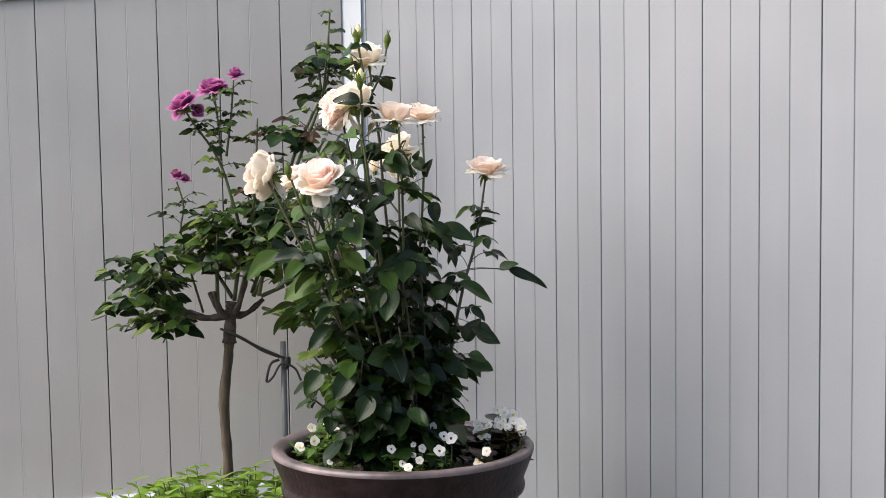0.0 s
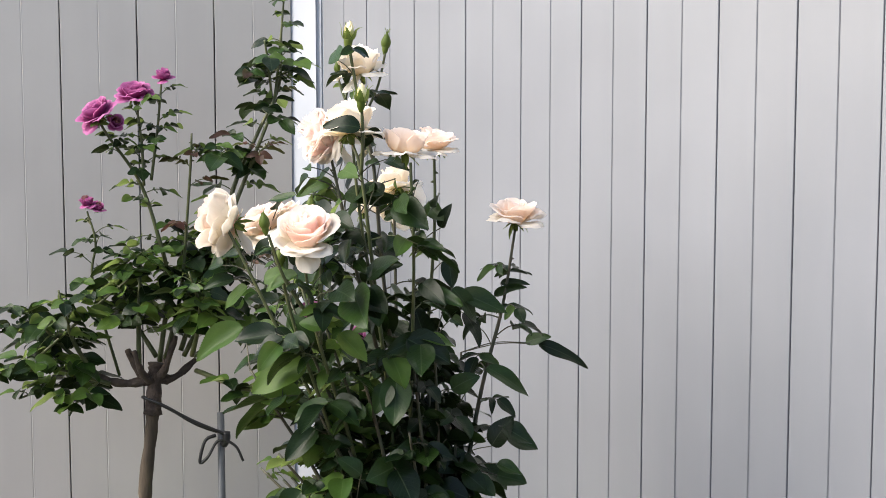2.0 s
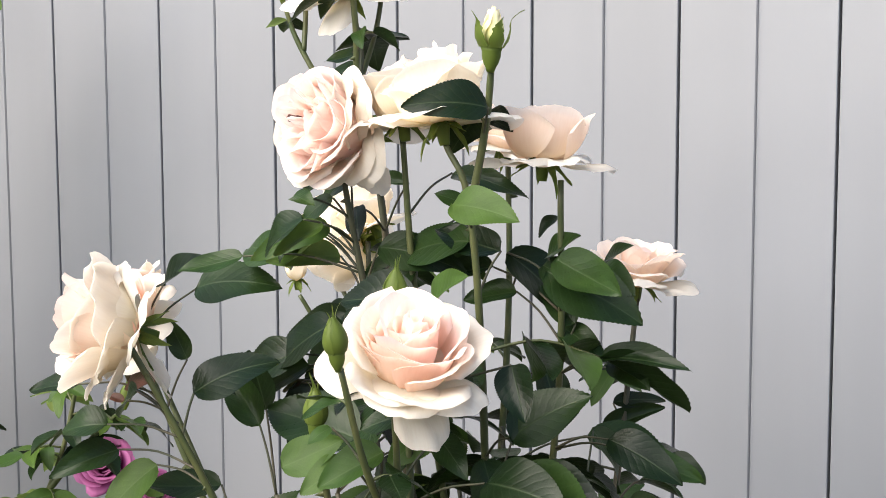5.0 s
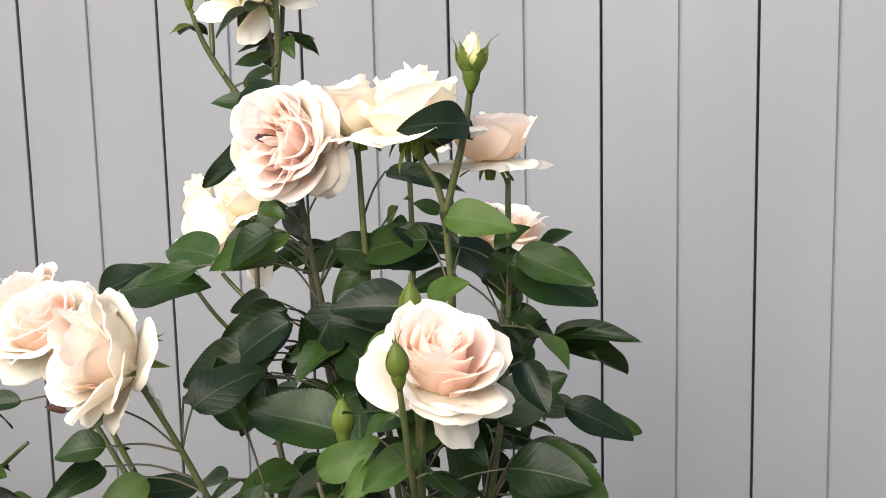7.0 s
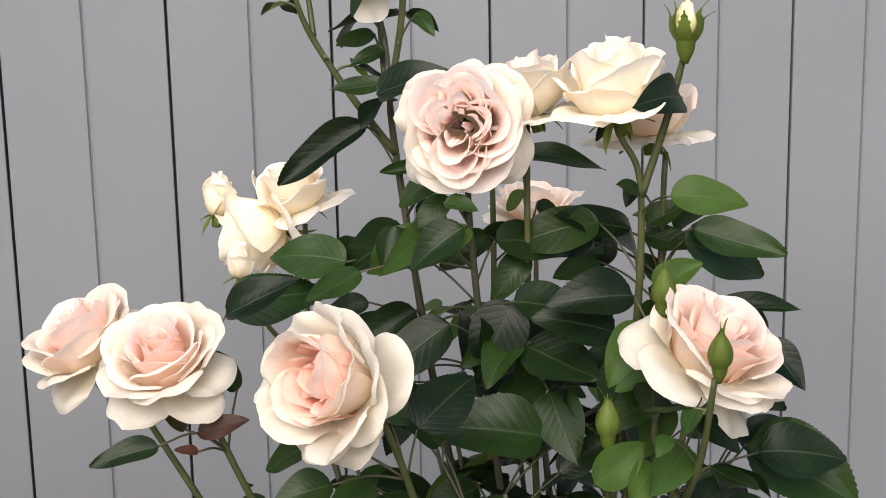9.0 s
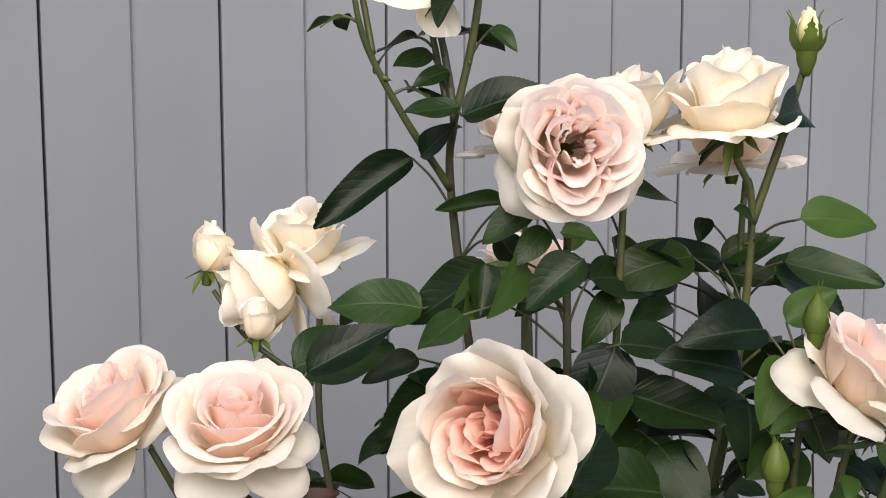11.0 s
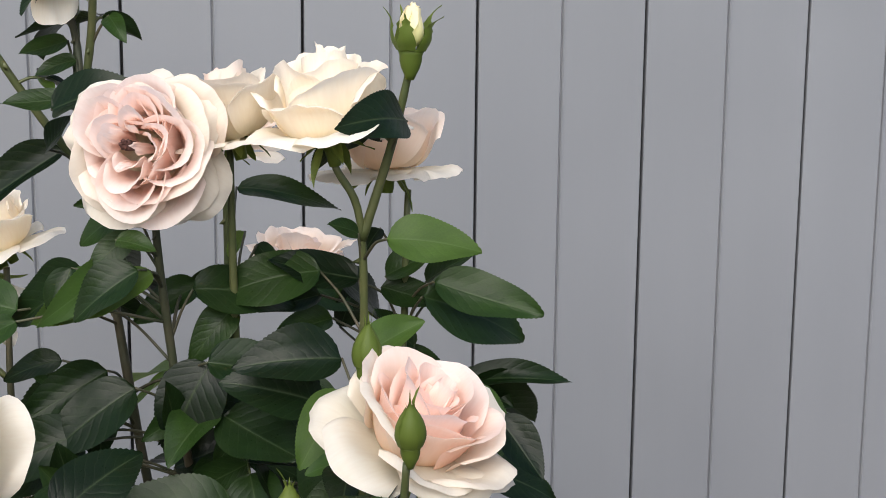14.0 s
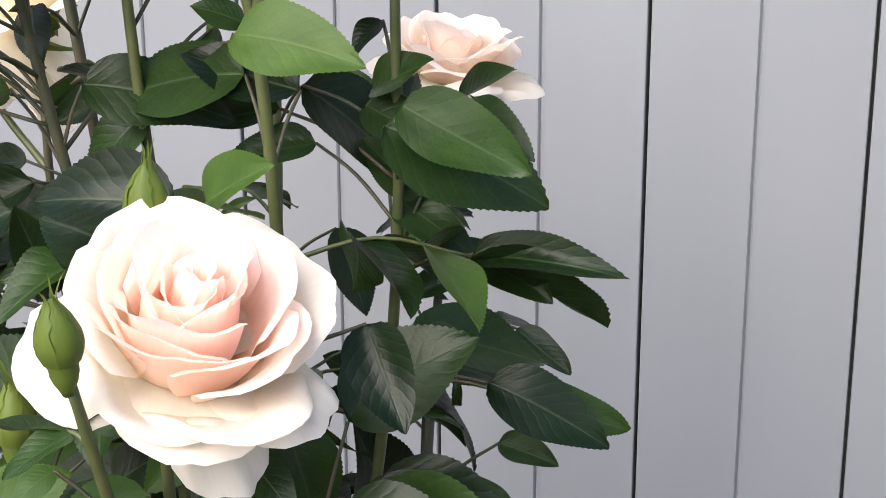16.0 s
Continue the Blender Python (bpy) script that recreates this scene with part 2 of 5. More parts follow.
def thorn(bm, p, d, size):
    side = d.cross(Vector((0.2, 0.3, 0.9))).normalized()
    up = Vector((0, 0, 1))
    a = [bm.verts.new(p + up * size * 0.5), bm.verts.new(p - up * size * 0.6), bm.verts.new(p + side * size * 0.25), bm.verts.new(p - side * size * 0.25)]
    tip = bm.verts.new(p + d * size * 1.3 - up * size * 0.3)
    for i, j in ((0, 2), (2, 1), (1, 3), (3, 0)):
        bm.faces.new((a[i], a[j], tip))


def leaf_mesh(name, mat, wide, fold, curl, twist, teeth=26, seed=0):
    """A toothed, folded and drooping blade, one long, from its stalk along y, facing z."""
    rng = random.Random(seed)
    n = teeth * 2
    cols = (-1.0, -0.5, 0.0, 0.5, 1.0)
    verts, uvs, faces = [], [], []
    wave = rng.uniform(0, 6)
    for i in range(n + 1):
        s = i / n
        half = wide * 2.45 * s ** 0.52 * (1 - s) ** 0.86
        if i == n:
            half = 0.004
        tooth = 0.0036 if i % 2 else -0.002
        for c in cols:
            edge = abs(c) == 1.0
            h = (half + (tooth if edge and 0.08 < s < 0.97 else 0)) * abs(c)
            y = s + (0.01 if edge and i % 2 else 0)
            z = fold * h - curl * s * s + 0.03 * math.sin(8 * s + wave + 0.8 * c) * abs(c)
            x = math.copysign(h, c)
            a = twist * s
            verts.append((x * math.cos(a), y * (1 - 0.12 * curl * s), z + x * math.sin(a)))
            uvs.append((0.5 + 0.5 * c, s))
    w = len(cols)
    for i in range(n):
        for k in range(w - 1):
            a = i * w + k
            faces.append((a, a + 1, a + w + 1, a + w))
    me = bpy.data.meshes.new(name)
    me.from_pydata(verts, [], faces)
    layer = me.uv_layers.new(name="UVMap")
    for loop in me.loops:
        layer.data[loop.index].uv = uvs[loop.vertex_index]
    for p in me.polygons:
        p.use_smooth = True
    me.materials.append(mat)
    return me


SHAPES = ((0.25, 0.35, 0.15, 0.1), (0.28, 0.2, 0.3, -0.15), (0.235, 0.55, 0.05, 0.2), (0.29, 0.1, 0.42, 0.0), (0.26, 0.3, -0.08, -0.25), (0.27, 0.48, 0.22, 0.3), (0.24, 0.25, 0.35, 0.4), (0.27, 0.6, 0.12, -0.1))
LEAVES = [leaf_mesh("leaf", LEAF, *s, seed=i) for i, s in enumerate(SHAPES)]
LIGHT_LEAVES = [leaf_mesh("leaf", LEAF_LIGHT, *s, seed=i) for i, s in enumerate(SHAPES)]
RED_LEAVES = [leaf_mesh("leaf", LEAF_RED, s[0] * 0.8, *s[1:], seed=i) for i, s in enumerate(SHAPES[:3])]
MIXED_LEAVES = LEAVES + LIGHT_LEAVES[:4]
SEPALS = [leaf_mesh("sepal", SEPAL, 0.13, 0.5, c, 0.2, teeth=4, seed=i) for i, c in enumerate((0.1, 0.5))]


def blade_pose(base, tip, face, widen=1.0):
    """The pose of a leaf from base to tip, its upper side towards face."""
    base, tip, face = Vector(base), Vector(tip), Vector(face)
    y = tip - base
    size = y.length
    y = y.normalized()
    x = y.cross(face)
    if x.length < 1e-4:
        x = y.cross(Vector((0.3, 0.5, 0.8)))
    x = x.normalized()
    z = x.cross(y)
    m = Matrix((x * size * widen, y * size, z * size)).transposed().to_4x4()
    m.translation = base
    return m


class Foliage:
    """Gathers the leaves of one plant; those at the front of the list become parts, the rest one mesh of many leaves."""

    def __init__(self, thing, limit=300):
        self.thing, self.limit, self.items = thing, limit, []

    def add(self, parent, mesh, base, tip, face, widen=1.0, first=False):
        self.items.append((0 if first else 1, len(self.items), parent, mesh, blade_pose(base, tip, face, widen)))

    def finish(self, near):
        items = sorted(self.items, key=lambda i: (i[0], (i[4].translation - Vector(near)).length))
        for _, _, parent, mesh, m in items[: self.limit]:
            mesh_part("leaf", mesh, parent, m=m)
        rest = items[self.limit:]
        if rest:
            for mat in {i[3].materials[0] for i in rest}:
                self.merge([i for i in rest if i[3].materials[0] == mat], mat)

    def merge(self, items, mat):
        verts, faces, uvs, base = [], [], [], 0
        for _, _, _, mesh, m in items:
            verts.extend(m @ v.co for v in mesh.vertices)
            layer = mesh.uv_layers[0].data
            for p in mesh.polygons:
                faces.append([base + v for v in p.vertices])
                uvs.extend(layer[k].uv[:] for k in p.loop_indices)
            base += len(mesh.vertices)
        me = bpy.data.meshes.new("foliage")
        me.from_pydata([v[:] for v in verts], [], faces)
        layer = me.uv_layers.new(name="UVMap")
        for k, uv in enumerate(uvs):
            layer.data[k].uv = uv
        for p in me.polygons:
            p.use_smooth = True
        me.materials.append(mat)
        tagged(mesh_part("foliage", me, self.thing), kind="stuff")


def spray(bm, fol, cane, rng, root, out, length, leaflets, size, meshes, droop=0.35, outward=0.35, wide=(0.9, 1.2), sag=1.0):
    """A compound leaf: a stalk built into the cane's mesh, and leaflets in pairs with one at the end."""
    out = Vector(out).normalized()
    root = Vector(root)
    end = root + out * length + Vector((0, 0, -droop * length * 0.5))
    mid = root.lerp(end, 0.5) + Vector((0, 0, 0.12 * length))
    path = spline([root, mid, end], 4)
    tube(bm, path, 0.0011, 0.0007, 5)
    side = out.cross(Vector((0, 0, 1)))
    side = side.normalized() if side.length > 0.1 else Vector((1, 0, 0))
    up = Vector((0, 0, 1)) + Vector((out.x, out.y, 0)) * outward
    tipdir = (path[-1] - path[-2]).normalized()

    def blade(at, way, scale):
        way = (way + Vector((rng.uniform(-0.2, 0.2), rng.uniform(-0.2, 0.2), rng.uniform(-0.45, 0.1) * sag))).normalized()
        tilt = up + Vector((rng.uniform(-0.6, 0.6), rng.uniform(-0.6, 0.6), rng.uniform(-0.2, 0.3)))
        fol.add(cane, rng.choice(meshes), at, at + way * size * scale, tilt, rng.uniform(*wide))

    blade(end, tipdir + Vector((0, 0, -0.1)), 1.15)
    for k in range((leaflets - 1) // 2):
        at = path[max(1, int(len(path) * (0.85 - 0.4 * k)) - 1)]
        for s in (-1, 1):
            blade(at, side * s + tipdir * 0.45, 0.92 - 0.15 * k)


PATHS = []


def cane(thing, fol, points, r0, r1, seed, mat=None, leaves=6, start=0.25, stop=0.9, size=0.05, reach=0.06, meshes=None, thorns=8, name="cane", count=(3, 5, 5), droop=0.4, outward=0.5, wide=(0.95, 1.25), sag=1.0):
    rng = random.Random(seed)
    path = spline(points, 8)
    PATHS.append(path)
    bm = bmesh.new()
    tube(bm, path, r0, r1, 8, 0.04, rng)
    ob = mesh_part(name, bpy.data.meshes.new(name), thing)
    turn = rng.uniform(0, 6.28)
    for k in range(leaves):
        f = start + (stop - start) * (k + rng.uniform(0.2, 0.8)) / max(leaves, 1)
        p = path[min(int(f * (len(path) - 1)), len(path) - 1)]
        a = turn + k * 2.4
        out = Vector((math.cos(a), math.sin(a), rng.uniform(0.1, 0.6)))
        shrink = 1.0 - 0.45 * max(0, f - 0.6) / 0.4
        spray(bm, fol, ob, rng, p, out, reach * rng.uniform(0.7, 1.25) * shrink, rng.choice(count), size * rng.uniform(0.8, 1.2) * shrink, meshes or LEAVES, droop, outward=outward, wide=wide, sag=sag)
    for _ in range(thorns):
        i = rng.randrange(2, len(path) - 2)
        a = rng.uniform(0, 6.28)
        d = Vector((math.cos(a), math.sin(a), 0))
        thorn(bm, path[i] + d * r1 * 0.8, d, rng.uniform(0.003, 0.005))
    bm.to_mesh(ob.data)
    bm.free()
    for p in ob.data.polygons:
        p.use_smooth = True
    ob.data.materials.append(mat or CANE_GREEN)
    return ob


def petal_mesh(mat, length, width, lean, seed, rim=20.0, ruffle=0.05, spiral=0.0, fine=True, away=0.0):
    """One petal, claw at the origin, wrapped round z and opening along x. lean: its angle from z, in degrees, at four places
    from claw to tip; rim: how far its edge turns back; spiral: how far one side laps outside the other;
    away: how far from the axis it springs."""
    rng = random.Random(seed)
    nu, nv = (14, 13) if fine else (9, 8)
    bend = np.polyfit((0, 1 / 3, 2 / 3, 1), lean, 3)
    shift = Vector((rng.uniform(0, 40), rng.uniform(0, 40), 0))
    notch, off, point = rng.uniform(0.0, 0.05), rng.uniform(-0.35, 0.35), rng.uniform(0.0, 0.02)
    grid = []
    for i in range(nu + 1):
        u = -1 + 2 * i / nu
        top = 1 - 0.2 * abs(u) ** 2.4 - 0.07 * u ** 8 - notch * math.exp(-((u - off) * 5) ** 2) + point * math.exp(-(u * 4) ** 2)
        top += 0.03 * noise.noise(shift + Vector((u * 3.0, 7.0, 0)))
        turn = rim * (0.55 + 0.6 * abs(noise.noise(shift + Vector((u * 1.3, 0, 3.0)))) + 0.45 * abs(u))
        r, z = away, 0.0
        column = []
        for j in range(nv + 1):
            v = j / nv * top
            q = max(0.0, j / nv - 0.76) / 0.24
            phi = radians(float(np.polyval(bend, v)) + turn * q * q)
            if j:
                r += math.sin(phi) * length * top / nv
                z += math.cos(phi) * length * top / nv
            w = width * (0.14 + 0.86 * math.sin(min(1.0, v * 1.3) * math.pi / 2) ** 0.8)
            a = u * w / max(r, width * 0.3)
            side = max(0.0, abs(u) - 0.6) / 0.4
            lift = length * (0.045 * rim / 20 * side * side * v + ruffle * v * noise.noise(shift + Vector((u * 1.5, v * 1.6, 0))) + ruffle * 0.45 * v ** 3 * noise.noise(shift + Vector((u * 4.0, v * 3.0, 9.0))))
            rr = max(0.004, (r + math.cos(phi) * lift) * (1 + spiral * u))
            column.append((rr * math.cos(a), rr * math.sin(a), z - math.sin(phi) * lift))
        grid.append(column)
    verts = [grid[i][j] for j in range(nv + 1) for i in range(nu + 1)]
    uvs = [(i / nu, j / nv) for j in range(nv + 1) for i in range(nu + 1)]
    faces = []
    for j in range(nv):
        for i in range(nu):
            a = j * (nu + 1) + i
            faces.append((a, a + 1, a + nu + 2, a + nu + 1))
    me = bpy.data.meshes.new("petal")
    me.from_pydata(verts, [], faces)
    layer = me.uv_layers.new(name="UVMap")
    for loop in me.loops:
        layer.data[loop.index].uv = uvs[loop.vertex_index]
    for p in me.polygons:
        p.use_smooth = True
    me.materials.append(mat)
    return me


# ring: petals, length, half width, lean from claw to tip, rim, looseness, look, how far from the axis it springs
FULL = ((2, 0.86, 0.2, (24, 0, -10, -6), 6, 0.08, "heart", 0.0), (3, 0.87, 0.3, (36, 4, -6, 4), 10, 0.12, "heart", 0.06), (4, 0.86, 0.4, (44, 8, 0, 12), 16, 0.16, "heart", 0.12), (4, 0.85, 0.5, (50, 12, 4, 20), 20, 0.18, "heart", 0.2),
        (5, 0.84, 0.54, (58, 18, 10, 30), 24, 0.18, "heart", 0.28), (5, 0.83, 0.6, (66, 30, 22, 46), 28, 0.2, "mid", 0.33), (5, 0.88, 0.62, (78, 48, 42, 70), 34, 0.26, "out", 0.24), (5, 1.02, 0.56, (94, 80, 82, 110), 40, 0.42, "out", 0.08))
DEEP = ((4, 0.56, 0.16, (24, 0, 6, -8), 6, 0.4, "heart", 0.04), (6, 0.64, 0.2, (34, 2, 4, 4), 8, 0.35, "heart", 0.12), (7, 0.72, 0.26, (44, 6, 2, 6), 10, 0.3, "heart", 0.2), (7, 0.8, 0.32, (52, 10, 0, 8), 12, 0.2, "heart", 0.28),
        (6, 0.84, 0.46, (60, 16, 4, 18), 18, 0.14, "mid", 0.32), (5, 0.92, 0.6, (70, 30, 18, 40), 28, 0.16, "out", 0.3), (5, 0.96, 0.64, (82, 54, 50, 76), 32, 0.22, "out", 0.2), (4, 0.98, 0.62, (92, 76, 74, 98), 34, 0.18, "out", 0.1))
QUARTERED = ((6, 0.78, 0.44, (50, 10, 2, 20), 18, 0.3, "heart", 0.3), (6, 0.8, 0.5, (62, 24, 20, 42), 24, 0.28, "heart", 0.34), (6, 0.84, 0.54, (74, 40, 38, 62), 28, 0.28, "mid", 0.26),
             (6, 0.9, 0.58, (80, 52, 50, 74), 30, 0.3, "out", 0.18), (6, 0.96, 0.58, (90, 72, 70, 92), 32, 0.3, "out", 0.08))
FLAT = ((3, 0.62, 0.22, (36, 0, -12, -8), 6, 0.05, "heart", 0.0), (4, 0.66, 0.3, (46, 4, -8, 0), 10, 0.08, "heart", 0.07), (5, 0.7, 0.38, (54, 8, -4, 6), 14, 0.1, "mid", 0.15),
        (5, 0.74, 0.48, (62, 14, 2, 16), 20, 0.12, "mid", 0.25), (6, 0.78, 0.52, (72, 30, 14, 36), 28, 0.14, "mid", 0.3), (6, 1.0, 0.46, (98, 94, 90, 104), 26, 0.16, "out", 0.1))
CUPPED = ((3, 0.95, 0.24, (36, 0, -14, -12), 6, 0.05, "heart", 0.0), (4, 1.0, 0.34, (46, 4, -12, -8), 10, 0.08, "heart", 0.08), (4, 1.04, 0.46, (54, 8, -12, -2), 16, 0.1, "mid", 0.16),
          (4, 0.98, 0.58, (62, 16, -4, 12), 26, 0.12, "out", 0.24), (5, 0.92, 0.66, (72, 36, 18, 48), 32, 0.16, "out", 0.24), (4, 1.0, 0.58, (92, 82, 80, 106), 32, 0.28, "out", 0.1))
OPEN = ((3, 0.62, 0.22, (36, 0, -12, -4), 6, 0.1, "heart", 0.0), (4, 0.68, 0.3, (46, 8, -4, 8), 12, 0.14, "heart", 0.07), (5, 0.72, 0.38, (54, 16, 8, 20), 18, 0.18, "mid", 0.14),
        (6, 0.76, 0.46, (64, 30, 22, 40), 24, 0.2, "mid", 0.2), (6, 0.84, 0.5, (76, 50, 42, 64), 30, 0.22, "mid", 0.18), (6, 0.98, 0.48, (92, 80, 80, 100), 30, 0.24, "out", 0.1))
EGG = ((3, 1.0, 0.26, (26, 0, -14, -10), 6, 0.05, "heart", 0.0), (3, 1.04, 0.42, (44, 6, -14, -6), 12, 0.08, "mid", 0.1), (3, 1.0, 0.56, (58, 14, -10, -2), 18, 0.1, "out", 0.16), (1, 0.9, 0.46, (70, 24, 0, 20), 24, 0.1, "out", 0.14))
CREAMY = {"heart": P_CREAM, "mid": P_CREAM, "out": P_CREAM}
BLUSH = {"heart": P_HEART, "mid": P_MID, "out": P_OUT}
PALE = {"heart": P_PALE, "mid": P_MID, "out": P_OUT}
ROSY = {"heart": P_ROSY, "mid": P_MID, "out": P_OUT}
MAGENTA = {"heart": P_MAGENTA, "mid": P_MAGENTA, "out": P_MAGENTA}
FADED = {"heart": P_FADED, "mid": P_FADED, "out": P_MAGENTA}


def facing(at, axis, spin=0.0, size=1.0):
    z = Vector(axis).normalized()
    q = z.to_track_quat("Z", "Y").to_matrix().to_4x4()
    return Matrix.Translation(at) @ q @ Matrix.Rotation(spin, 4, "Z") @ Matrix.Scale(size, 4)


def bloom(thing, at, axis, radius, rings, looks, seed, label="", name="bloom", hang=0, sepals=True, squash=1.0):
    """A rose: a hip under it as the part, and every petal and sepal a piece of it. at: the middle of the flower."""
    rng = random.Random(seed)
    axis = Vector(axis).normalized()
    root = Vector(at) - axis * radius * 0.42 * squash
    bm = bmesh.new()
    tube(bm, [root - axis * radius * k for k in (0.34, 0.28, 0.16, 0.06, 0.0)], 0.003, radius * 0.13, 9)
    hip = part(name, bm, SEPAL, thing, label)
    frame_of = facing(root, axis, rng.uniform(0, 6.28), radius * 1.1) @ Matrix.Diagonal((1, 1, squash, 1))

    def ring_of(rings, place, key):
        for n, (count, long, wide, lean, rim, loose, tint, away) in enumerate(rings):
            kinds = [petal_mesh(looks[tint], long * rng.uniform(0.95, 1.06), wide * rng.uniform(0.92, 1.1), [v + rng.uniform(-8, 8) for v in lean], key + n * 7 + k, rim * rng.uniform(0.6, 1.4), 0.07 + 0.06 * (tint == "out"), 0.1 if lean[2] < 6 else 0.03, tint != "heart" or radius > 0.03, away) for k in range(min(count, 4))]
            offset = rng.uniform(0, 6.28)
            for k in range(count):
                a = offset + 2 * math.pi * k / count + rng.uniform(-loose, loose)
                m = place @ Matrix.Rotation(a, 4, "Z") @ Matrix.Rotation(rng.uniform(-loose, loose) * 0.8, 4, "Y") @ Matrix.Rotation(rng.uniform(-loose, loose) * 0.6, 4, "X") @ Matrix.Scale(rng.uniform(0.9, 1.07), 4)
                mesh_part("petal", kinds[k % len(kinds)], hip, m=m)

    ring_of(rings, frame_of, seed * 31)
    if rings is QUARTERED:
        # nested groups of folded petals round an open heart with dark stamens
        for g in range(4):
            a = 2 * math.pi * g / 4 + rng.uniform(-0.3, 0.3)
            for n in range(5):
                bow = 0.03 + 0.07 * n
                me = petal_mesh(looks["heart"], 0.78 - 0.02 * n + rng.uniform(-0.05, 0.04), bow * rng.uniform(1.9, 2.5), (14, 2, -2, 14 + 6 * n), seed * 131 + g * 40 + n, 16, 0.08, rng.uniform(-0.15, 0.15), True, bow)
                mesh_part("petal", me, hip, m=frame_of @ Matrix.Rotation(a + rng.uniform(-0.12, 0.12), 4, "Z") @ Matrix.Translation((0.095, 0, 0.2)) @ Matrix.Rotation(0.09 * n + rng.uniform(-0.1, 0.1), 4, "Y") @ Matrix.Rotation(rng.uniform(-0.35, 0.35), 4, "Z"))
        bm = bmesh.new()
        for _ in range(16):
            a, far = rng.uniform(0, 6.28), rng.uniform(0.01, 0.05)
            foot = Vector((0.4 * far * math.cos(a), 0.4 * far * math.sin(a), 0.1))
            tip = Vector((far * math.cos(a), far * math.sin(a), rng.uniform(0.8, 0.92)))
            tube(bm, [frame_of @ foot.lerp(tip, f) for f in (0.0, 0.5, 0.86, 0.88, 1.0)], radius * 0.012, radius * 0.026, 5)
        part("stamens", bm, STAMEN, hip, "dark brown stamens")
    for k in range(hang):
        low = frame_of.to_3x3().inverted() @ Vector((0, 0, -1))
        a = math.atan2(low.y, low.x) + rng.uniform(-0.25, 0.25) + 0.7 * (k - (hang - 1) / 2)
        big = petal_mesh(looks["out"], 1.0, 0.36, (100, 112, 124, 120), seed * 57 + k, 24, 0.12)
        mesh_part("petal", big, hip, m=frame_of @ Matrix.Rotation(a, 4, "Z"))
    if sepals:
        for k in range(5):
            a = 2 * math.pi * k / 5 + rng.uniform(-0.2, 0.2)
            side = frame_of.to_3x3() @ Vector((math.cos(a), math.sin(a), 0))
            side.normalize()
            mesh_part("sepal", SEPALS[k % 2], hip, m=blade_pose(root, root + side * radius * 0.55 - axis * radius * rng.uniform(0.1, 0.4), axis))
    return hip


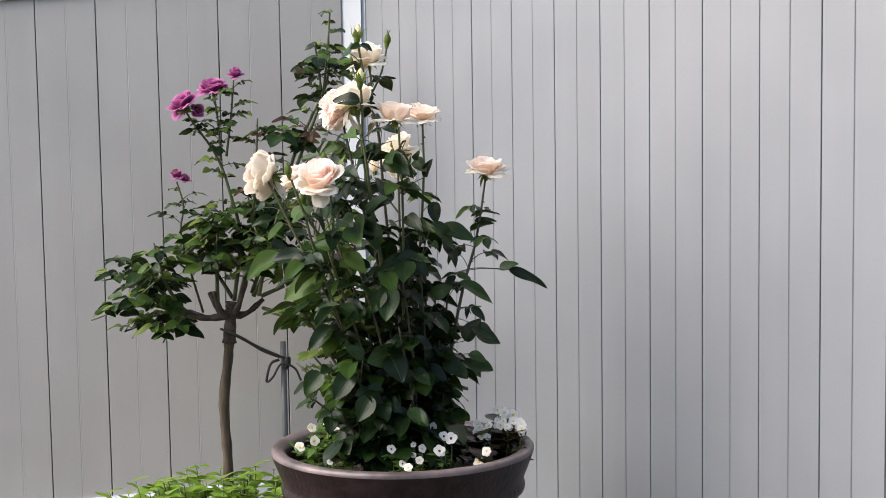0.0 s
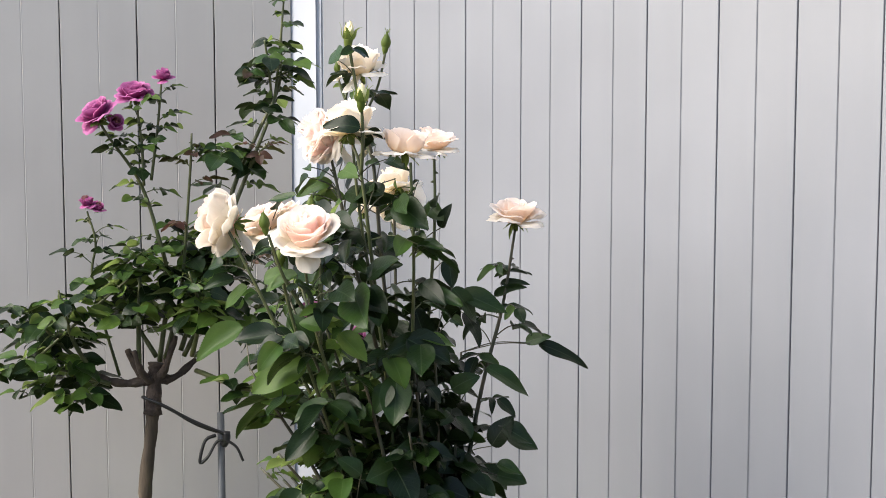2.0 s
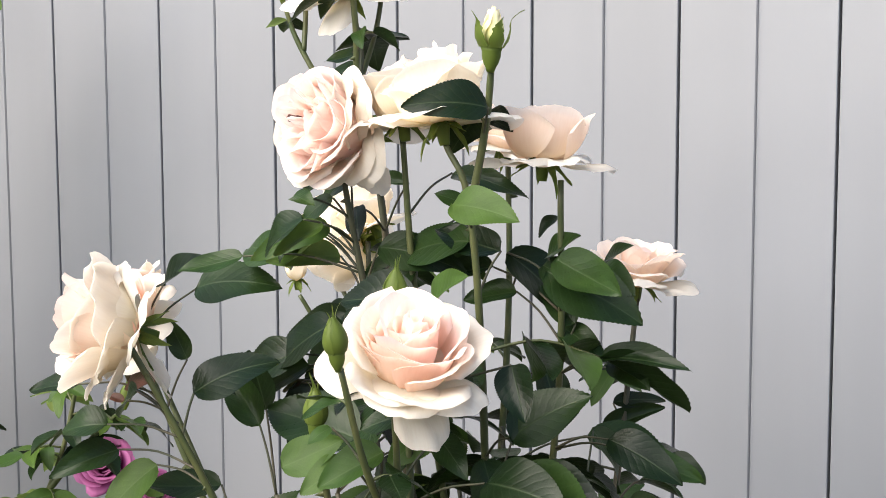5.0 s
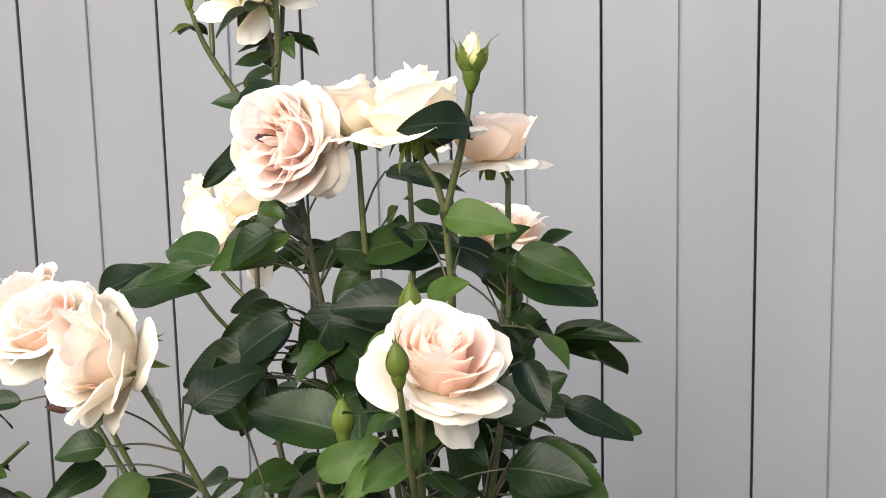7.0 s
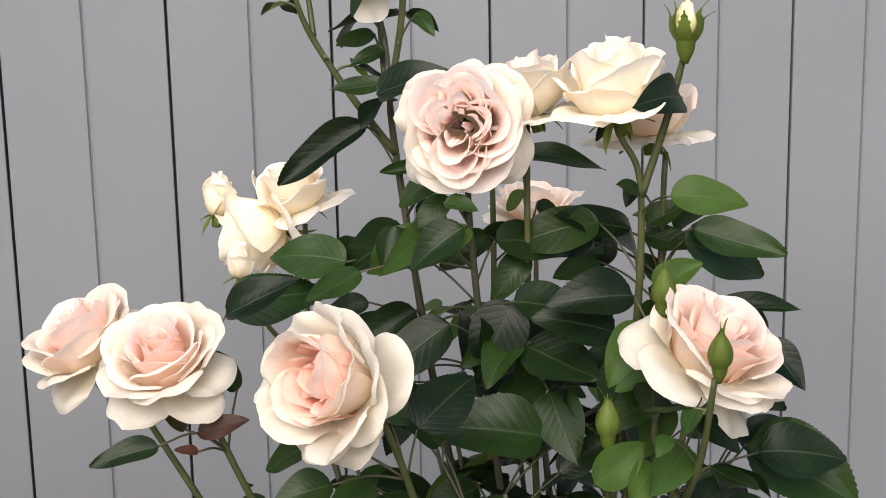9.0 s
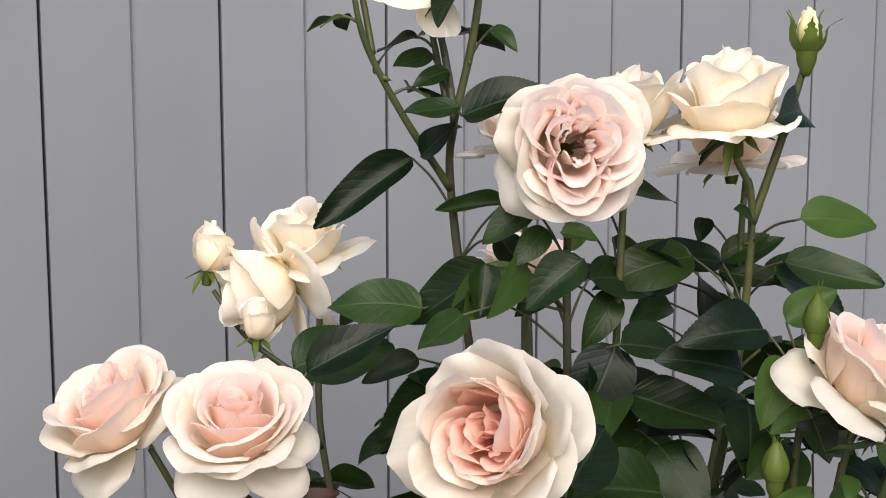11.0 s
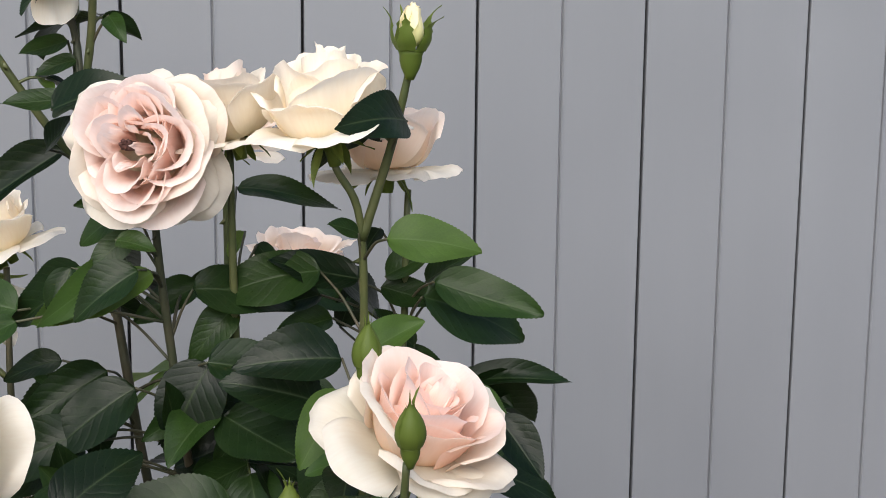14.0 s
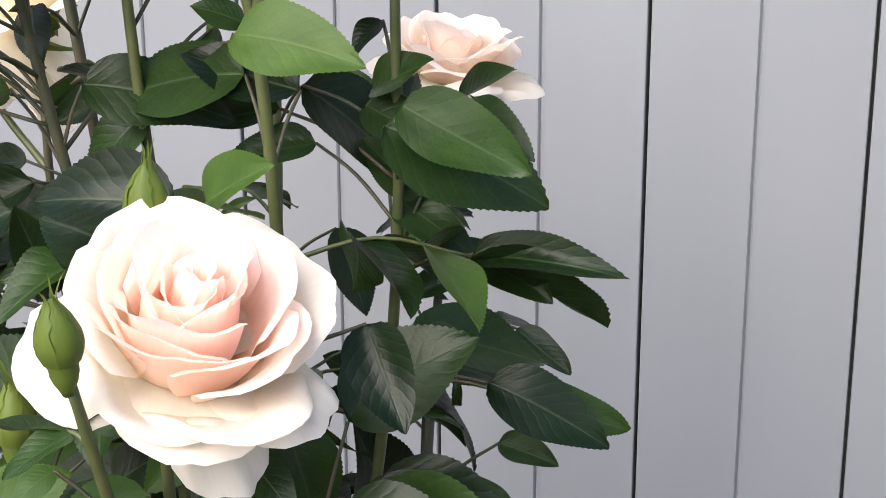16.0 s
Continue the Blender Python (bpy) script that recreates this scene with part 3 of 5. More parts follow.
def bud(thing, at, axis, size, open_tip, seed, label=""):
    """A bud: a rounded green hip, a furled cone of petals, five clasping sepals with fine points."""
    rng = random.Random(seed)
    axis = Vector(axis).normalized()
    at = Vector(at)
    m = facing(at, axis, rng.uniform(0, 6), size)

    def turned(profile, mat, name, parent, ribs, twist=0.0, note=""):
        bm = bmesh.new()
        loops = []
        for h, r in profile:
            loops.append([bm.verts.new(m @ Vector((r * (1 + ribs * math.cos(5 * a + twist * h)) * math.cos(a), r * (1 + ribs * math.cos(5 * a + twist * h)) * math.sin(a), h))) for a in (2 * math.pi * k / 15 for k in range(15))])
        for p, q in zip(loops, loops[1:]):
            for k in range(15):
                bm.faces.new((p[k], p[(k + 1) % 15], q[(k + 1) % 15], q[k]))
        bm.faces.new(loops[0][::-1])
        bm.faces.new(loops[-1])
        return part(name, bm, mat, parent, note)

    hip_line = ((-0.92, 0.085), (-0.8, 0.13), (-0.68, 0.19), (-0.54, 0.23), (-0.42, 0.235), (-0.3, 0.28))
    if open_tip:
        line = ((-0.3, 0.29), (-0.12, 0.385), (0.08, 0.41), (0.28, 0.4), (0.46, 0.34), (0.6, 0.24), (0.7, 0.14), (0.74, 0.04))
    else:
        line = ((-0.3, 0.28), (-0.16, 0.335), (0.0, 0.35), (0.18, 0.32), (0.36, 0.25), (0.52, 0.16), (0.64, 0.08), (0.7, 0.03))
    body = turned(hip_line, SEPAL, "bud", thing, 0.0, 0.0, label)
    if open_tip:
        for n, (count, long, wide, lean) in enumerate(((2, 1.0, 0.28, (40, 14, -14, -14)), (3, 1.02, 0.42, (58, 20, -18, -14)), (3, 0.98, 0.52, (72, 26, -14, -8)))):
            for k in range(count):
                me = petal_mesh(BUD_TIP, long, wide, lean, seed * 91 + n * 5 + k, 14, 0.05, 0.12, False)
                mesh_part("petal", me, body, m=m @ Matrix.Translation((0, 0, -0.3)) @ Matrix.Rotation(2 * math.pi * k / count + n * 0.9, 4, "Z"))
    else:
        turned(line, SEPAL, "furled_petals", body, 0.04, 5.0)

    def girth(h):
        for (h0, r0), (h1, r1) in zip(line, line[1:]):
            if h <= h1:
                return r0 + (r1 - r0) * (h - h0) / (h1 - h0)
        return line[-1][1]

    for k in range(5):
        # a sepal that clasps the bud and frees itself in a frilled point
        a0 = 2 * math.pi * k / 5 + rng.uniform(-0.12, 0.12)
        reach = rng.uniform(0.3, 0.6) if open_tip else rng.uniform(0.72, 1.12)
        flare = rng.uniform(0.4, 1.1) if open_tip else rng.uniform(-0.1, 0.6)
        bm = bmesh.new()
        steps, loops = 12, []
        for q in range(steps + 1):
            f = q / steps
            h = -0.32 + (reach + 0.32) * f
            free = max(0.0, f - 0.62) / 0.38
            r = max(girth(h), 0.05) * 1.06 + 0.012 + flare * free * free * 0.5
            half = (0.66 if f < 0.25 else 0.66 * (1 - (f - 0.25) / 0.75) ** 1.1) * (0.85 - 0.35 * f if open_tip else 1.0) + 0.02
            half *= 1 + (0.6 if q % 2 and f > 0.5 else 0.0)
            half *= 0.3 / max(r, 0.16) if h > 0.3 else 1.0
            loops.append([bm.verts.new(m @ Vector((r * (1 - 0.03 * abs(e)) * math.cos(a0 + e * half), r * (1 - 0.03 * abs(e)) * math.sin(a0 + e * half), h + 0.015 * rng.uniform(-1, 1)))) for e in (-1, -0.5, 0, 0.5, 1)])
        for p, q in zip(loops, loops[1:]):
            for e in range(4):
                bm.faces.new((p[e], p[e + 1], q[e + 1], q[e]))
        uv = bm.loops.layers.uv.new("UVMap")
        for f in bm.faces:
            for l in f.loops:
                l[uv].uv = (0.28, 0.37)
        part("sepal", bm, SEPAL, body)
    return body


# ---- ground and fences ----
def box(bm, x0, x1, y0, y1, z0, z1):
    v = [bm.verts.new(p) for p in ((x0, y0, z0), (x1, y0, z0), (x1, y1, z0), (x0, y1, z0), (x0, y0, z1), (x1, y0, z1), (x1, y1, z1), (x0, y1, z1))]
    for f in ((0, 3, 2, 1), (4, 5, 6, 7), (0, 1, 5, 4), (1, 2, 6, 5), (2, 3, 7, 6), (3, 0, 4, 7)):
        bm.faces.new([v[i] for i in f])


def build_ground():
    bm = bmesh.new()
    rng = random.Random(4)
    n = 40
    span = [-400, -120, -40, -15, -6] + [-4 + 8 * i / n for i in range(n + 1)] + [6, 15, 40, 120, 400]
    grid = [[bm.verts.new((x, y, rng.uniform(-0.012, 0.0) if abs(x) < 4 and abs(y) < 4 else -0.006)) for x in span] for y in span]
    for a, b in zip(grid, grid[1:]):
        for i in range(len(span) - 1):
            bm.faces.new((a[i], a[i + 1], b[i + 1], b[i]))
    tagged(part("ground", bm, GROUND), "bare brown garden soil under the fence", "ground", kind="structure")


def board_mesh(width, height, g, d, mat):
    """A tongue-and-groove board: chamfered edges, a shallow groove down its middle."""
    e, c = 0.0012, 0.0009
    h = width / 2
    prof = [(e, 0.02), (e, c * 1.6), (e + c * 0.35, c * 0.4), (e + c, 0.0), (h - g, 0.0), (h - g * 0.35, d * 0.5), (h - g * 0.2, d), (h + g * 0.25, d), (h + g * 0.5, d * 0.35), (h + g * 1.1, -0.0003), (h + g * 2.4, 0.0),
            (width - e - c, 0.0), (width - e - c * 0.35, c * 0.4), (width - e, c * 1.6), (width - e, 0.02)]
    bm = bmesh.new()
    lo = [bm.verts.new((x, y, 0)) for x, y in prof]
    hi = [bm.verts.new((x, y, height)) for x, y in prof]
    for i in range(len(prof)):
        j = (i + 1) % len(prof)
        bm.faces.new((lo[i], lo[j], hi[j], hi[i]))
    bm.faces.new(lo[::-1])
    bm.faces.new(hi)
    me = bpy.data.meshes.new("board")
    bm.to_mesh(me)
    bm.free()
    me.materials.append(mat)
    return me


def rail_mesh(length, slope):
    """A deep white top rail with two stepped ledges along its foot."""
    prof = [(-0.012, 0.0), (-0.012, 0.009), (-0.016, 0.011), (-0.016, 0.021), (-0.021, 0.024), (-0.021, 0.19), (-0.014, 0.2), (0.05, 0.2), (0.05, 0.0)]
    bm = bmesh.new()
    a = [bm.verts.new((0, y, z)) for y, z in prof]
    b = [bm.verts.new((length, y, z + slope * length)) for y, z in prof]
    for i in range(len(prof)):
        j = (i + 1) % len(prof)
        bm.faces.new((a[i], b[i], b[j], a[j]))
    bm.faces.new(a)
    bm.faces.new(b[::-1])
    return bm


def build_fence(name, origin, turn, count, width, top, slope, groove, mat, label):
    """Boards side by side from origin along the local x, under a sloping rail; their fronts face the local -y."""
    h = holder(name, (origin[0], origin[1], 0), label, "fence", kind="structure")
    base = Matrix.Translation((origin[0], origin[1], 0)) @ Matrix.Rotation(turn, 4, "Z")
    rng = random.Random(count)
    for k in range(count):
        me = board_mesh(width, top - 0.015 + slope * (k + 1) * width, *groove, mat)
        mesh_part("board", me, h, m=base @ Matrix.Translation((k * width, rng.uniform(-0.0004, 0.0004), 0.03)))
    bm = bmesh.new()
    box(bm, 0, count * width, 0.0205, 0.03, 0.02, top + min(0.0, slope * count * width) + 0.02)
    bm.transform(base)
    part("backing", bm, GAP, h, "dark gap behind the boards", smooth=False)
    bm = rail_mesh(count * width, slope)
    bm.transform(base @ Matrix.Translation((0, 0, top)))
    part("rail", bm, WHITE_VINYL, h, "deep white vinyl top rail", smooth=False)
    return h


def build_post():
    h = holder("corner_post", (-0.5675, 0.7555, 0), "white vinyl corner post between two fence runs", "post", kind="structure")
    bm = bmesh.new()
    box(bm, -0.056, 0.056, -0.056, 0.056, 0, 2.05)
    bmesh.ops.bevel(bm, geom=[e for e in bm.edges if abs((e.verts[0].co - e.verts[1].co).z) > 1], offset=0.008, segments=3, affect="EDGES")
    bm.transform(Matrix.Translation((-0.5675, 0.7555, 0)) @ Matrix.Rotation(radians(-10), 4, "Z"))
    part("shaft", bm, WHITE_VINYL, h, smooth=False)
    bm = bmesh.new()
    box(bm, -0.072, 0.072, -0.072, 0.072, 2.05, 2.075)
    bmesh.ops.bevel(bm, geom=bm.edges[:], offset=0.006, segments=2, affect="EDGES")
    bm.transform(Matrix.Translation((-0.5675, 0.7555, 0)) @ Matrix.Rotation(radians(-10), 4, "Z"))
    part("cap", bm, WHITE_VINYL, h, smooth=False)


build_ground()
BOARD = 0.1524
ALONG = Vector((math.cos(radians(-37.08)), math.sin(radians(-37.08)), 0))
FIRST = Vector((0.458, -0.048, 0)) - ALONG * BOARD * 8
build_fence("fence_east", FIRST, radians(-37.08), 30, BOARD, 1.710, 0.028, (0.0016, 0.0028), FENCE_GREY, "grey vinyl board fence under a white rail")
WEST = Vector((math.cos(radians(-165.0)), math.sin(radians(-165.0)), 0))
WEST_START = Vector((-0.583, 0.697, 0)) + WEST * 0.1548 * 16
west = build_fence("fence_west", WEST_START, radians(15.0), 16, 0.1548, 1.738 - 0.062 * 16 * 0.1548, 0.062, (0.0016, 0.0005), FENCE_WARM, "warm grey vinyl board fence with a white rail")
bm = bmesh.new()
foot = [bm.verts.new((x, y, z + 0.105 * x)) for x in (0, 16 * 0.1548) for y, z in ((-0.02, 0.11), (-0.02, 0.219), (-0.016, 0.226), (-0.0005, 0.226), (-0.0005, 0.11))]
for k in range(5):
    bm.faces.new((foot[k], foot[(k + 1) % 5], foot[5 + (k + 1) % 5], foot[5 + k]))
bm.faces.new(foot[:5][::-1])
bm.faces.new(foot[5:])
bm.transform(Matrix.Translation(WEST_START) @ Matrix.Rotation(radians(15.0), 4, "Z"))
part("bottom_rail", bm, WHITE_VINYL, west, "white vinyl bottom rail", smooth=False)
bm = bmesh.new()
spot = WEST * 0.926 + Vector((-0.583, 0.697, 1.648)) + Vector((0.259, -0.966, 0)) * 0.002
tube(bm, [spot + Vector((0.259, -0.966, 0)) * k for k in (-0.006, 0.0, 0.001)], 0.005, 0.004, 9)
part("screw", bm, GAP, west, "small dark screw head")
build_post()
# unseen wall added behind the camera; its height shapes the fence's sky reflection
bm = bmesh.new()
box(bm, -9, 9, -7.3, -7.0, 0, 1.8)
tagged(part("wall_south", bm, plain("added_wall_render", (0.2, 0.19, 0.18), (0.27, 0.26, 0.25), 3.0, 0.9, 0.3), smooth=False), "plain low wall added out of view to shape the light", "wall", kind="structure")


# ---- the pot ----
PC = Vector((-0.048, -0.328, 0))


def lathe(bm, profile, centre, sides=72, wobble=0.0, rng=None):
    rings = []
    for r, z in profile:
        rings.append([bm.verts.new((centre.x + r * math.cos(a) * (1 + (rng.uniform(-wobble, wobble) if rng else 0)), centre.y + r * math.sin(a), z)) for a in (2 * math.pi * k / sides for k in range(sides))])
    for a, b in zip(rings, rings[1:]):
        for k in range(sides):
            bm.faces.new((a[k], a[(k + 1) % sides], b[(k + 1) % sides], b[k]))
    return rings


def build_pot():
    h = holder("plant_pot", (PC.x, PC.y, 0), "large round brown glazed clay planter with a thick rim", "pot")
    bm = bmesh.new()
    rings = lathe(bm, [(0.15, 0.0), (0.165, 0.01), (0.185, 0.2), (0.203, 0.5), (0.212, 0.70), (0.216, 0.716), (0.225, 0.722), (0.227, 0.731), (0.224, 0.738), (0.224, 0.744), (0.231, 0.762), (0.2395, 0.784), (0.2435, 0.796)], PC)
    bm.faces.new(rings[0][::-1])
    part("body", bm, GLAZE, h)
    bm = bmesh.new()
    lathe(bm, [(0.2435, 0.796), (0.2435, 0.801), (0.240, 0.805), (0.233, 0.8062), (0.224, 0.805), (0.2175, 0.800), (0.2155, 0.789)], PC)
    part("rim", bm, LIP_GLAZE, h, "pinkish rim edge, paler than the body")
    bm = bmesh.new()
    lathe(bm, [(0.2155, 0.789), (0.2155, 0.77), (0.2155, 0.73), (0.21, 0.69)], PC)
    part("inner_wall", bm, GLAZE, h)
    rng = random.Random(9)
    bm = bmesh.new()
    n = 34
    loops = []
    for j in range(12):
        r = 0.215 * j / 11
        loops.append([bm.verts.new((PC.x + r * math.cos(2 * math.pi * k / n), PC.y + r * math.sin(2 * math.pi * k / n), 0.742 + (rng.uniform(-0.006, 0.006) if 0 < j < 11 else 0))) for k in range(n)])
    for a, b in zip(loops, loops[1:]):
        for k in range(n):
            bm.faces.new((a[k], a[(k + 1) % n], b[(k + 1) % n], b[k]))
    bmesh.ops.remove_doubles(bm, verts=bm.verts, dist=1e-5)
    tagged(part("soil", bm, SOIL, h, "dark damp potting soil"), kind="stuff")


build_pot()


# ---- the cream rose bush ----
def build_rose_bush():
    t = holder("rose_bush", (PC.x, PC.y, 0.762), "tall rose bush with cream and blush pink blooms", "rose bush")
    fol = Foliage(t, 320)

    def stem(points, leaves, seed, **more):
        more.setdefault("size", 0.05)
        more.setdefault("meshes", LEAVES + LIGHT_LEAVES[:1])
        return cane(t, fol, points, more.pop("r0", 0.0031), more.pop("r1", 0.0019), seed, leaves=leaves, **more)

    # top bloom, its side shoots
    stem([(-0.06, -0.30, 0.75), (-0.07, -0.295, 1.05), (-0.095, -0.277, 1.25), (-0.111, -0.266, 1.392), (-0.126, -0.276, 1.435), (-0.121, -0.268, 1.468), (-0.127, -0.262, 1.505)], 5, 1, stop=0.42, mat=CANE_DARK)
    stem([(-0.111, -0.266, 1.392), (-0.140, -0.25, 1.438), (-0.162, -0.24, 1.478), (-0.172, -0.238, 1.507)], 2, 2, r0=0.0026, r1=0.0016, size=0.025, reach=0.02, count=(3,), thorns=2)
    stem([(-0.158, -0.242, 1.472), (-0.156, -0.235, 1.5), (-0.158, -0.229, 1.524)], 0, 3, r0=0.002, r1=0.0018, thorns=0)
    stem([(-0.126, -0.276, 1.433), (-0.126, -0.288, 1.48), (-0.131, -0.298, 1.53), (-0.133, -0.301, 1.552)], 3, 4, r0=0.0024, r1=0.002, size=0.03, reach=0.02, count=(3,), thorns=2)
    stem([(-0.124, -0.27, 1.445), (-0.108, -0.25, 1.49), (-0.1, -0.236, 1.54)], 2, 5, r0=0.002, r1=0.0016, size=0.028, reach=0.02, count=(3,), thorns=1)
    # quartered bloom, then the pair beside it
    stem([(-0.05, -0.32, 0.75), (-0.07, -0.33, 1.05), (-0.115, -0.345, 1.26), (-0.135, -0.352, 1.36), (-0.142, -0.357, 1.4)], 5, 6, stop=0.65, mat=CANE_DARK)
    stem([(-0.045, -0.34, 0.75), (-0.05, -0.37, 1.0), (-0.062, -0.42, 1.25), (-0.073, -0.436, 1.38), (-0.087, -0.43, 1.42)], 6, 7, stop=0.62)
    stem([(-0.073, -0.436, 1.38), (-0.066, -0.45, 1.43), (-0.064, -0.46, 1.468)], 1, 8, r0=0.0026, r1=0.002, size=0.03, reach=0.02, count=(3,), thorns=1)
    stem([(-0.04, -0.33, 0.75), (-0.03, -0.36, 1.0), (-0.012, -0.40, 1.25), (-0.013, -0.411, 1.395)], 6, 9, stop=0.65)
    stem([(-0.045, -0.33, 0.75), (-0.06, -0.345, 1.05), (-0.095, -0.365, 1.3), (-0.106, -0.374, 1.425)], 5, 21, stop=0.65)
    # low front bloom with its buds
    stem([(-0.06, -0.36, 0.75), (-0.09, -0.42, 1.0), (-0.118, -0.485, 1.17), (-0.128, -0.512, 1.285)], 5, 10, stop=0.65)
    stem([(-0.121, -0.492, 1.19), (-0.145, -0.53, 1.25), (-0.160, -0.55, 1.31)], 2, 11, r0=0.0026, r1=0.0018, size=0.03, reach=0.02, count=(3,), thorns=1)
    stem([(-0.116, -0.48, 1.16), (-0.115, -0.478, 1.25), (-0.123, -0.489, 1.325)], 3, 12, r0=0.0026, r1=0.0018, size=0.035, reach=0.03, thorns=1)
    stem([(-0.07, -0.35, 0.75), (-0.12, -0.42, 1.02), (-0.155, -0.47, 1.18), (-0.168, -0.484, 1.258)], 6, 13, meshes=MIXED_LEAVES, r1=0.002, stop=0.7)
    # left side blooms; paler leaves mixed in paint the sunlit side
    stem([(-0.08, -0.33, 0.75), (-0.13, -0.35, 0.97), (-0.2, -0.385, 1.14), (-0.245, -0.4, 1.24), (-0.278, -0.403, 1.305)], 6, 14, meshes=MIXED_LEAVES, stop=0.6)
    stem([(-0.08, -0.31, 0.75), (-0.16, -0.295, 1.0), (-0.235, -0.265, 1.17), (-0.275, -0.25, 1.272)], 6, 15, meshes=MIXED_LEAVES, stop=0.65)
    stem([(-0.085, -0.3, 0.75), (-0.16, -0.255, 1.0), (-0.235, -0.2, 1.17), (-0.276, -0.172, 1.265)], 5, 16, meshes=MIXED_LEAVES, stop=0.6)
    # hind cluster
    stem([(-0.065, -0.29, 0.75), (-0.085, -0.23, 1.0), (-0.105, -0.175, 1.2), (-0.108, -0.172, 1.33)], 6, 17, stop=0.7, mat=CANE_DARK)
    stem([(-0.106, -0.172, 1.22), (-0.14, -0.168, 1.26), (-0.159, -0.165, 1.29)], 0, 18, r0=0.002, r1=0.0016, thorns=0)
    stem([(-0.106, -0.165, 1.26), (-0.125, -0.13, 1.29), (-0.132, -0.109, 1.32)], 0, 19, r0=0.002, r1=0.0016, thorns=0)
    # lone stalk towards the fence
    stem([(0.0, -0.31, 0.75), (0.045, -0.27, 1.05), (0.07, -0.235, 1.18), (0.085, -0.221, 1.29)], 9, 20, r0=0.0036, r1=0.0018, size=0.036, reach=0.045, stop=0.9, wide=(0.7, 1.0), mat=CANE_DARK)
    # leafy shoots without blooms that fill the body of the bush
    rng = random.Random(77)
    for k in range(42):
        a = k * 2.4 + rng.uniform(-0.3, 0.3)
        spread = rng.uniform(0.07, 0.17)
        top = rng.uniform(0.98, 1.26) - spread * 0.5
        p0 = (PC.x + 0.05 * math.cos(a), PC.y + 0.05 * math.sin(a), 0.75)
        p1 = (PC.x + spread * 0.6 * math.cos(a) - 0.01, PC.y + spread * 0.6 * math.sin(a), 0.75 + (top - 0.75) * 0.5)
        p2 = (PC.x + spread * math.cos(a) - 0.055, PC.y + spread * math.sin(a), top)
        # left-hand shoots take the lighter leaves: sunlight put into their colour
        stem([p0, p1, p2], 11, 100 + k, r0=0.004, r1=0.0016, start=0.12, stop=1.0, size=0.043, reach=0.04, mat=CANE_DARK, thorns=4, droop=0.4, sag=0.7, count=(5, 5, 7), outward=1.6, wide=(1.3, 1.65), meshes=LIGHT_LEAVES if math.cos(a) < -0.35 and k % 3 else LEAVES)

    bloom(t, (-0.132, -0.262, 1.524), (-0.2, -0.15, 1), 0.037, CUPPED, CREAMY, 1, "cream half-open rose", hang=1)
    bloom(t, (-0.152, -0.362, 1.427), (-0.8, -0.55, 0.18), 0.041, QUARTERED, PALE, 2, "full quartered blush pink rose", hang=1, squash=1.25)
    bloom(t, (-0.091, -0.428, 1.449), (-0.12, 0.12, 1), 0.0405, CUPPED, CREAMY, 3, "cream cupped rose")
    stem([(-0.05, -0.3, 0.75), (-0.035, -0.28, 1.05), (-0.02, -0.27, 1.28), (-0.02, -0.269, 1.4)], 5, 22, stop=0.7)
    bloom(t, (-0.02, -0.268, 1.42), (0.1, -0.1, 1), 0.036, OPEN, PALE, 15, "pale blush rose with spreading petals")
    bloom(t, (-0.107, -0.375, 1.443), (-0.1, 0.25, 1), 0.034, CUPPED, BLUSH, 14, "blush rose half hidden behind others")
    bloom(t, (-0.022, -0.404, 1.424), (0.06, 0.06, 1), 0.0395, FLAT, BLUSH, 4, "blush rose with flat outer petals")
    bloom(t, (-0.121, -0.523, 1.3155), (0.03, -0.46, 0.88), 0.0435, FULL, BLUSH, 5, "wide open blush pink rose", hang=1)
    bloom(t, (-0.293, -0.387, 1.309), (-0.95, -0.03, 0.22), 0.041, DEEP, ROSY, 6, "full blush rose turned outward", hang=1, squash=1.3)
    bloom(t, (-0.290, -0.240, 1.295), (-0.45, -0.25, 0.85), 0.0385, FULL, BLUSH, 7, "open blush pink rose")
    bloom(t, (-0.292, -0.160, 1.290), (-0.5, 0.15, 0.85), 0.0385, FULL, BLUSH, 8, "open blush pink rose")
    bloom(t, (-0.122, -0.140, 1.3210), (-0.67, 0.5, -0.25), 0.041, CUPPED, CREAMY, 9, "cream rose past its best", hang=1)
    bloom(t, (-0.108, -0.161, 1.353), (-0.38, 0.25, 0.9), 0.032, CUPPED, CREAMY, 10, "small cream rose")
    bloom(t, (0.085, -0.221, 1.318), (0, -0.1, 1), 0.04, OPEN, PALE, 11, "pale pink rose on a long stalk")
    bud(t, (-0.064, -0.461, 1.484), (0.05, 0.0, 1), 0.024, True, 1, "pale yellow bud opening")
    bud(t, (-0.163, -0.555, 1.326), (-0.1, -0.1, 1), 0.0185, False, 2)
    bud(t, (-0.169, -0.485, 1.273), (0, 0, 1), 0.0195, False, 3)
    bud(t, (-0.124, -0.49, 1.341), (0.05, 0, 1), 0.0195, False, 4)
    bud(t, (-0.158, -0.229, 1.535), (-0.1, 0, 1), 0.024, True, 5, "pale yellow bud opening")
    bud(t, (-0.172, -0.238, 1.516), (0, 0, 1), 0.013, False, 6)
    bud(t, (-0.133, -0.301, 1.565), (0.1, 0, 1), 0.026, True, 7, "pale yellow bud opening")
    bud(t, (-0.1, -0.235, 1.552), (0.1, 0.1, 1), 0.019, False, 8)
    bloom(t, (-0.161, -0.162, 1.3110), (-0.1, -0.1, 1), 0.023, EGG, CREAMY, 12, "half-open cream bud")
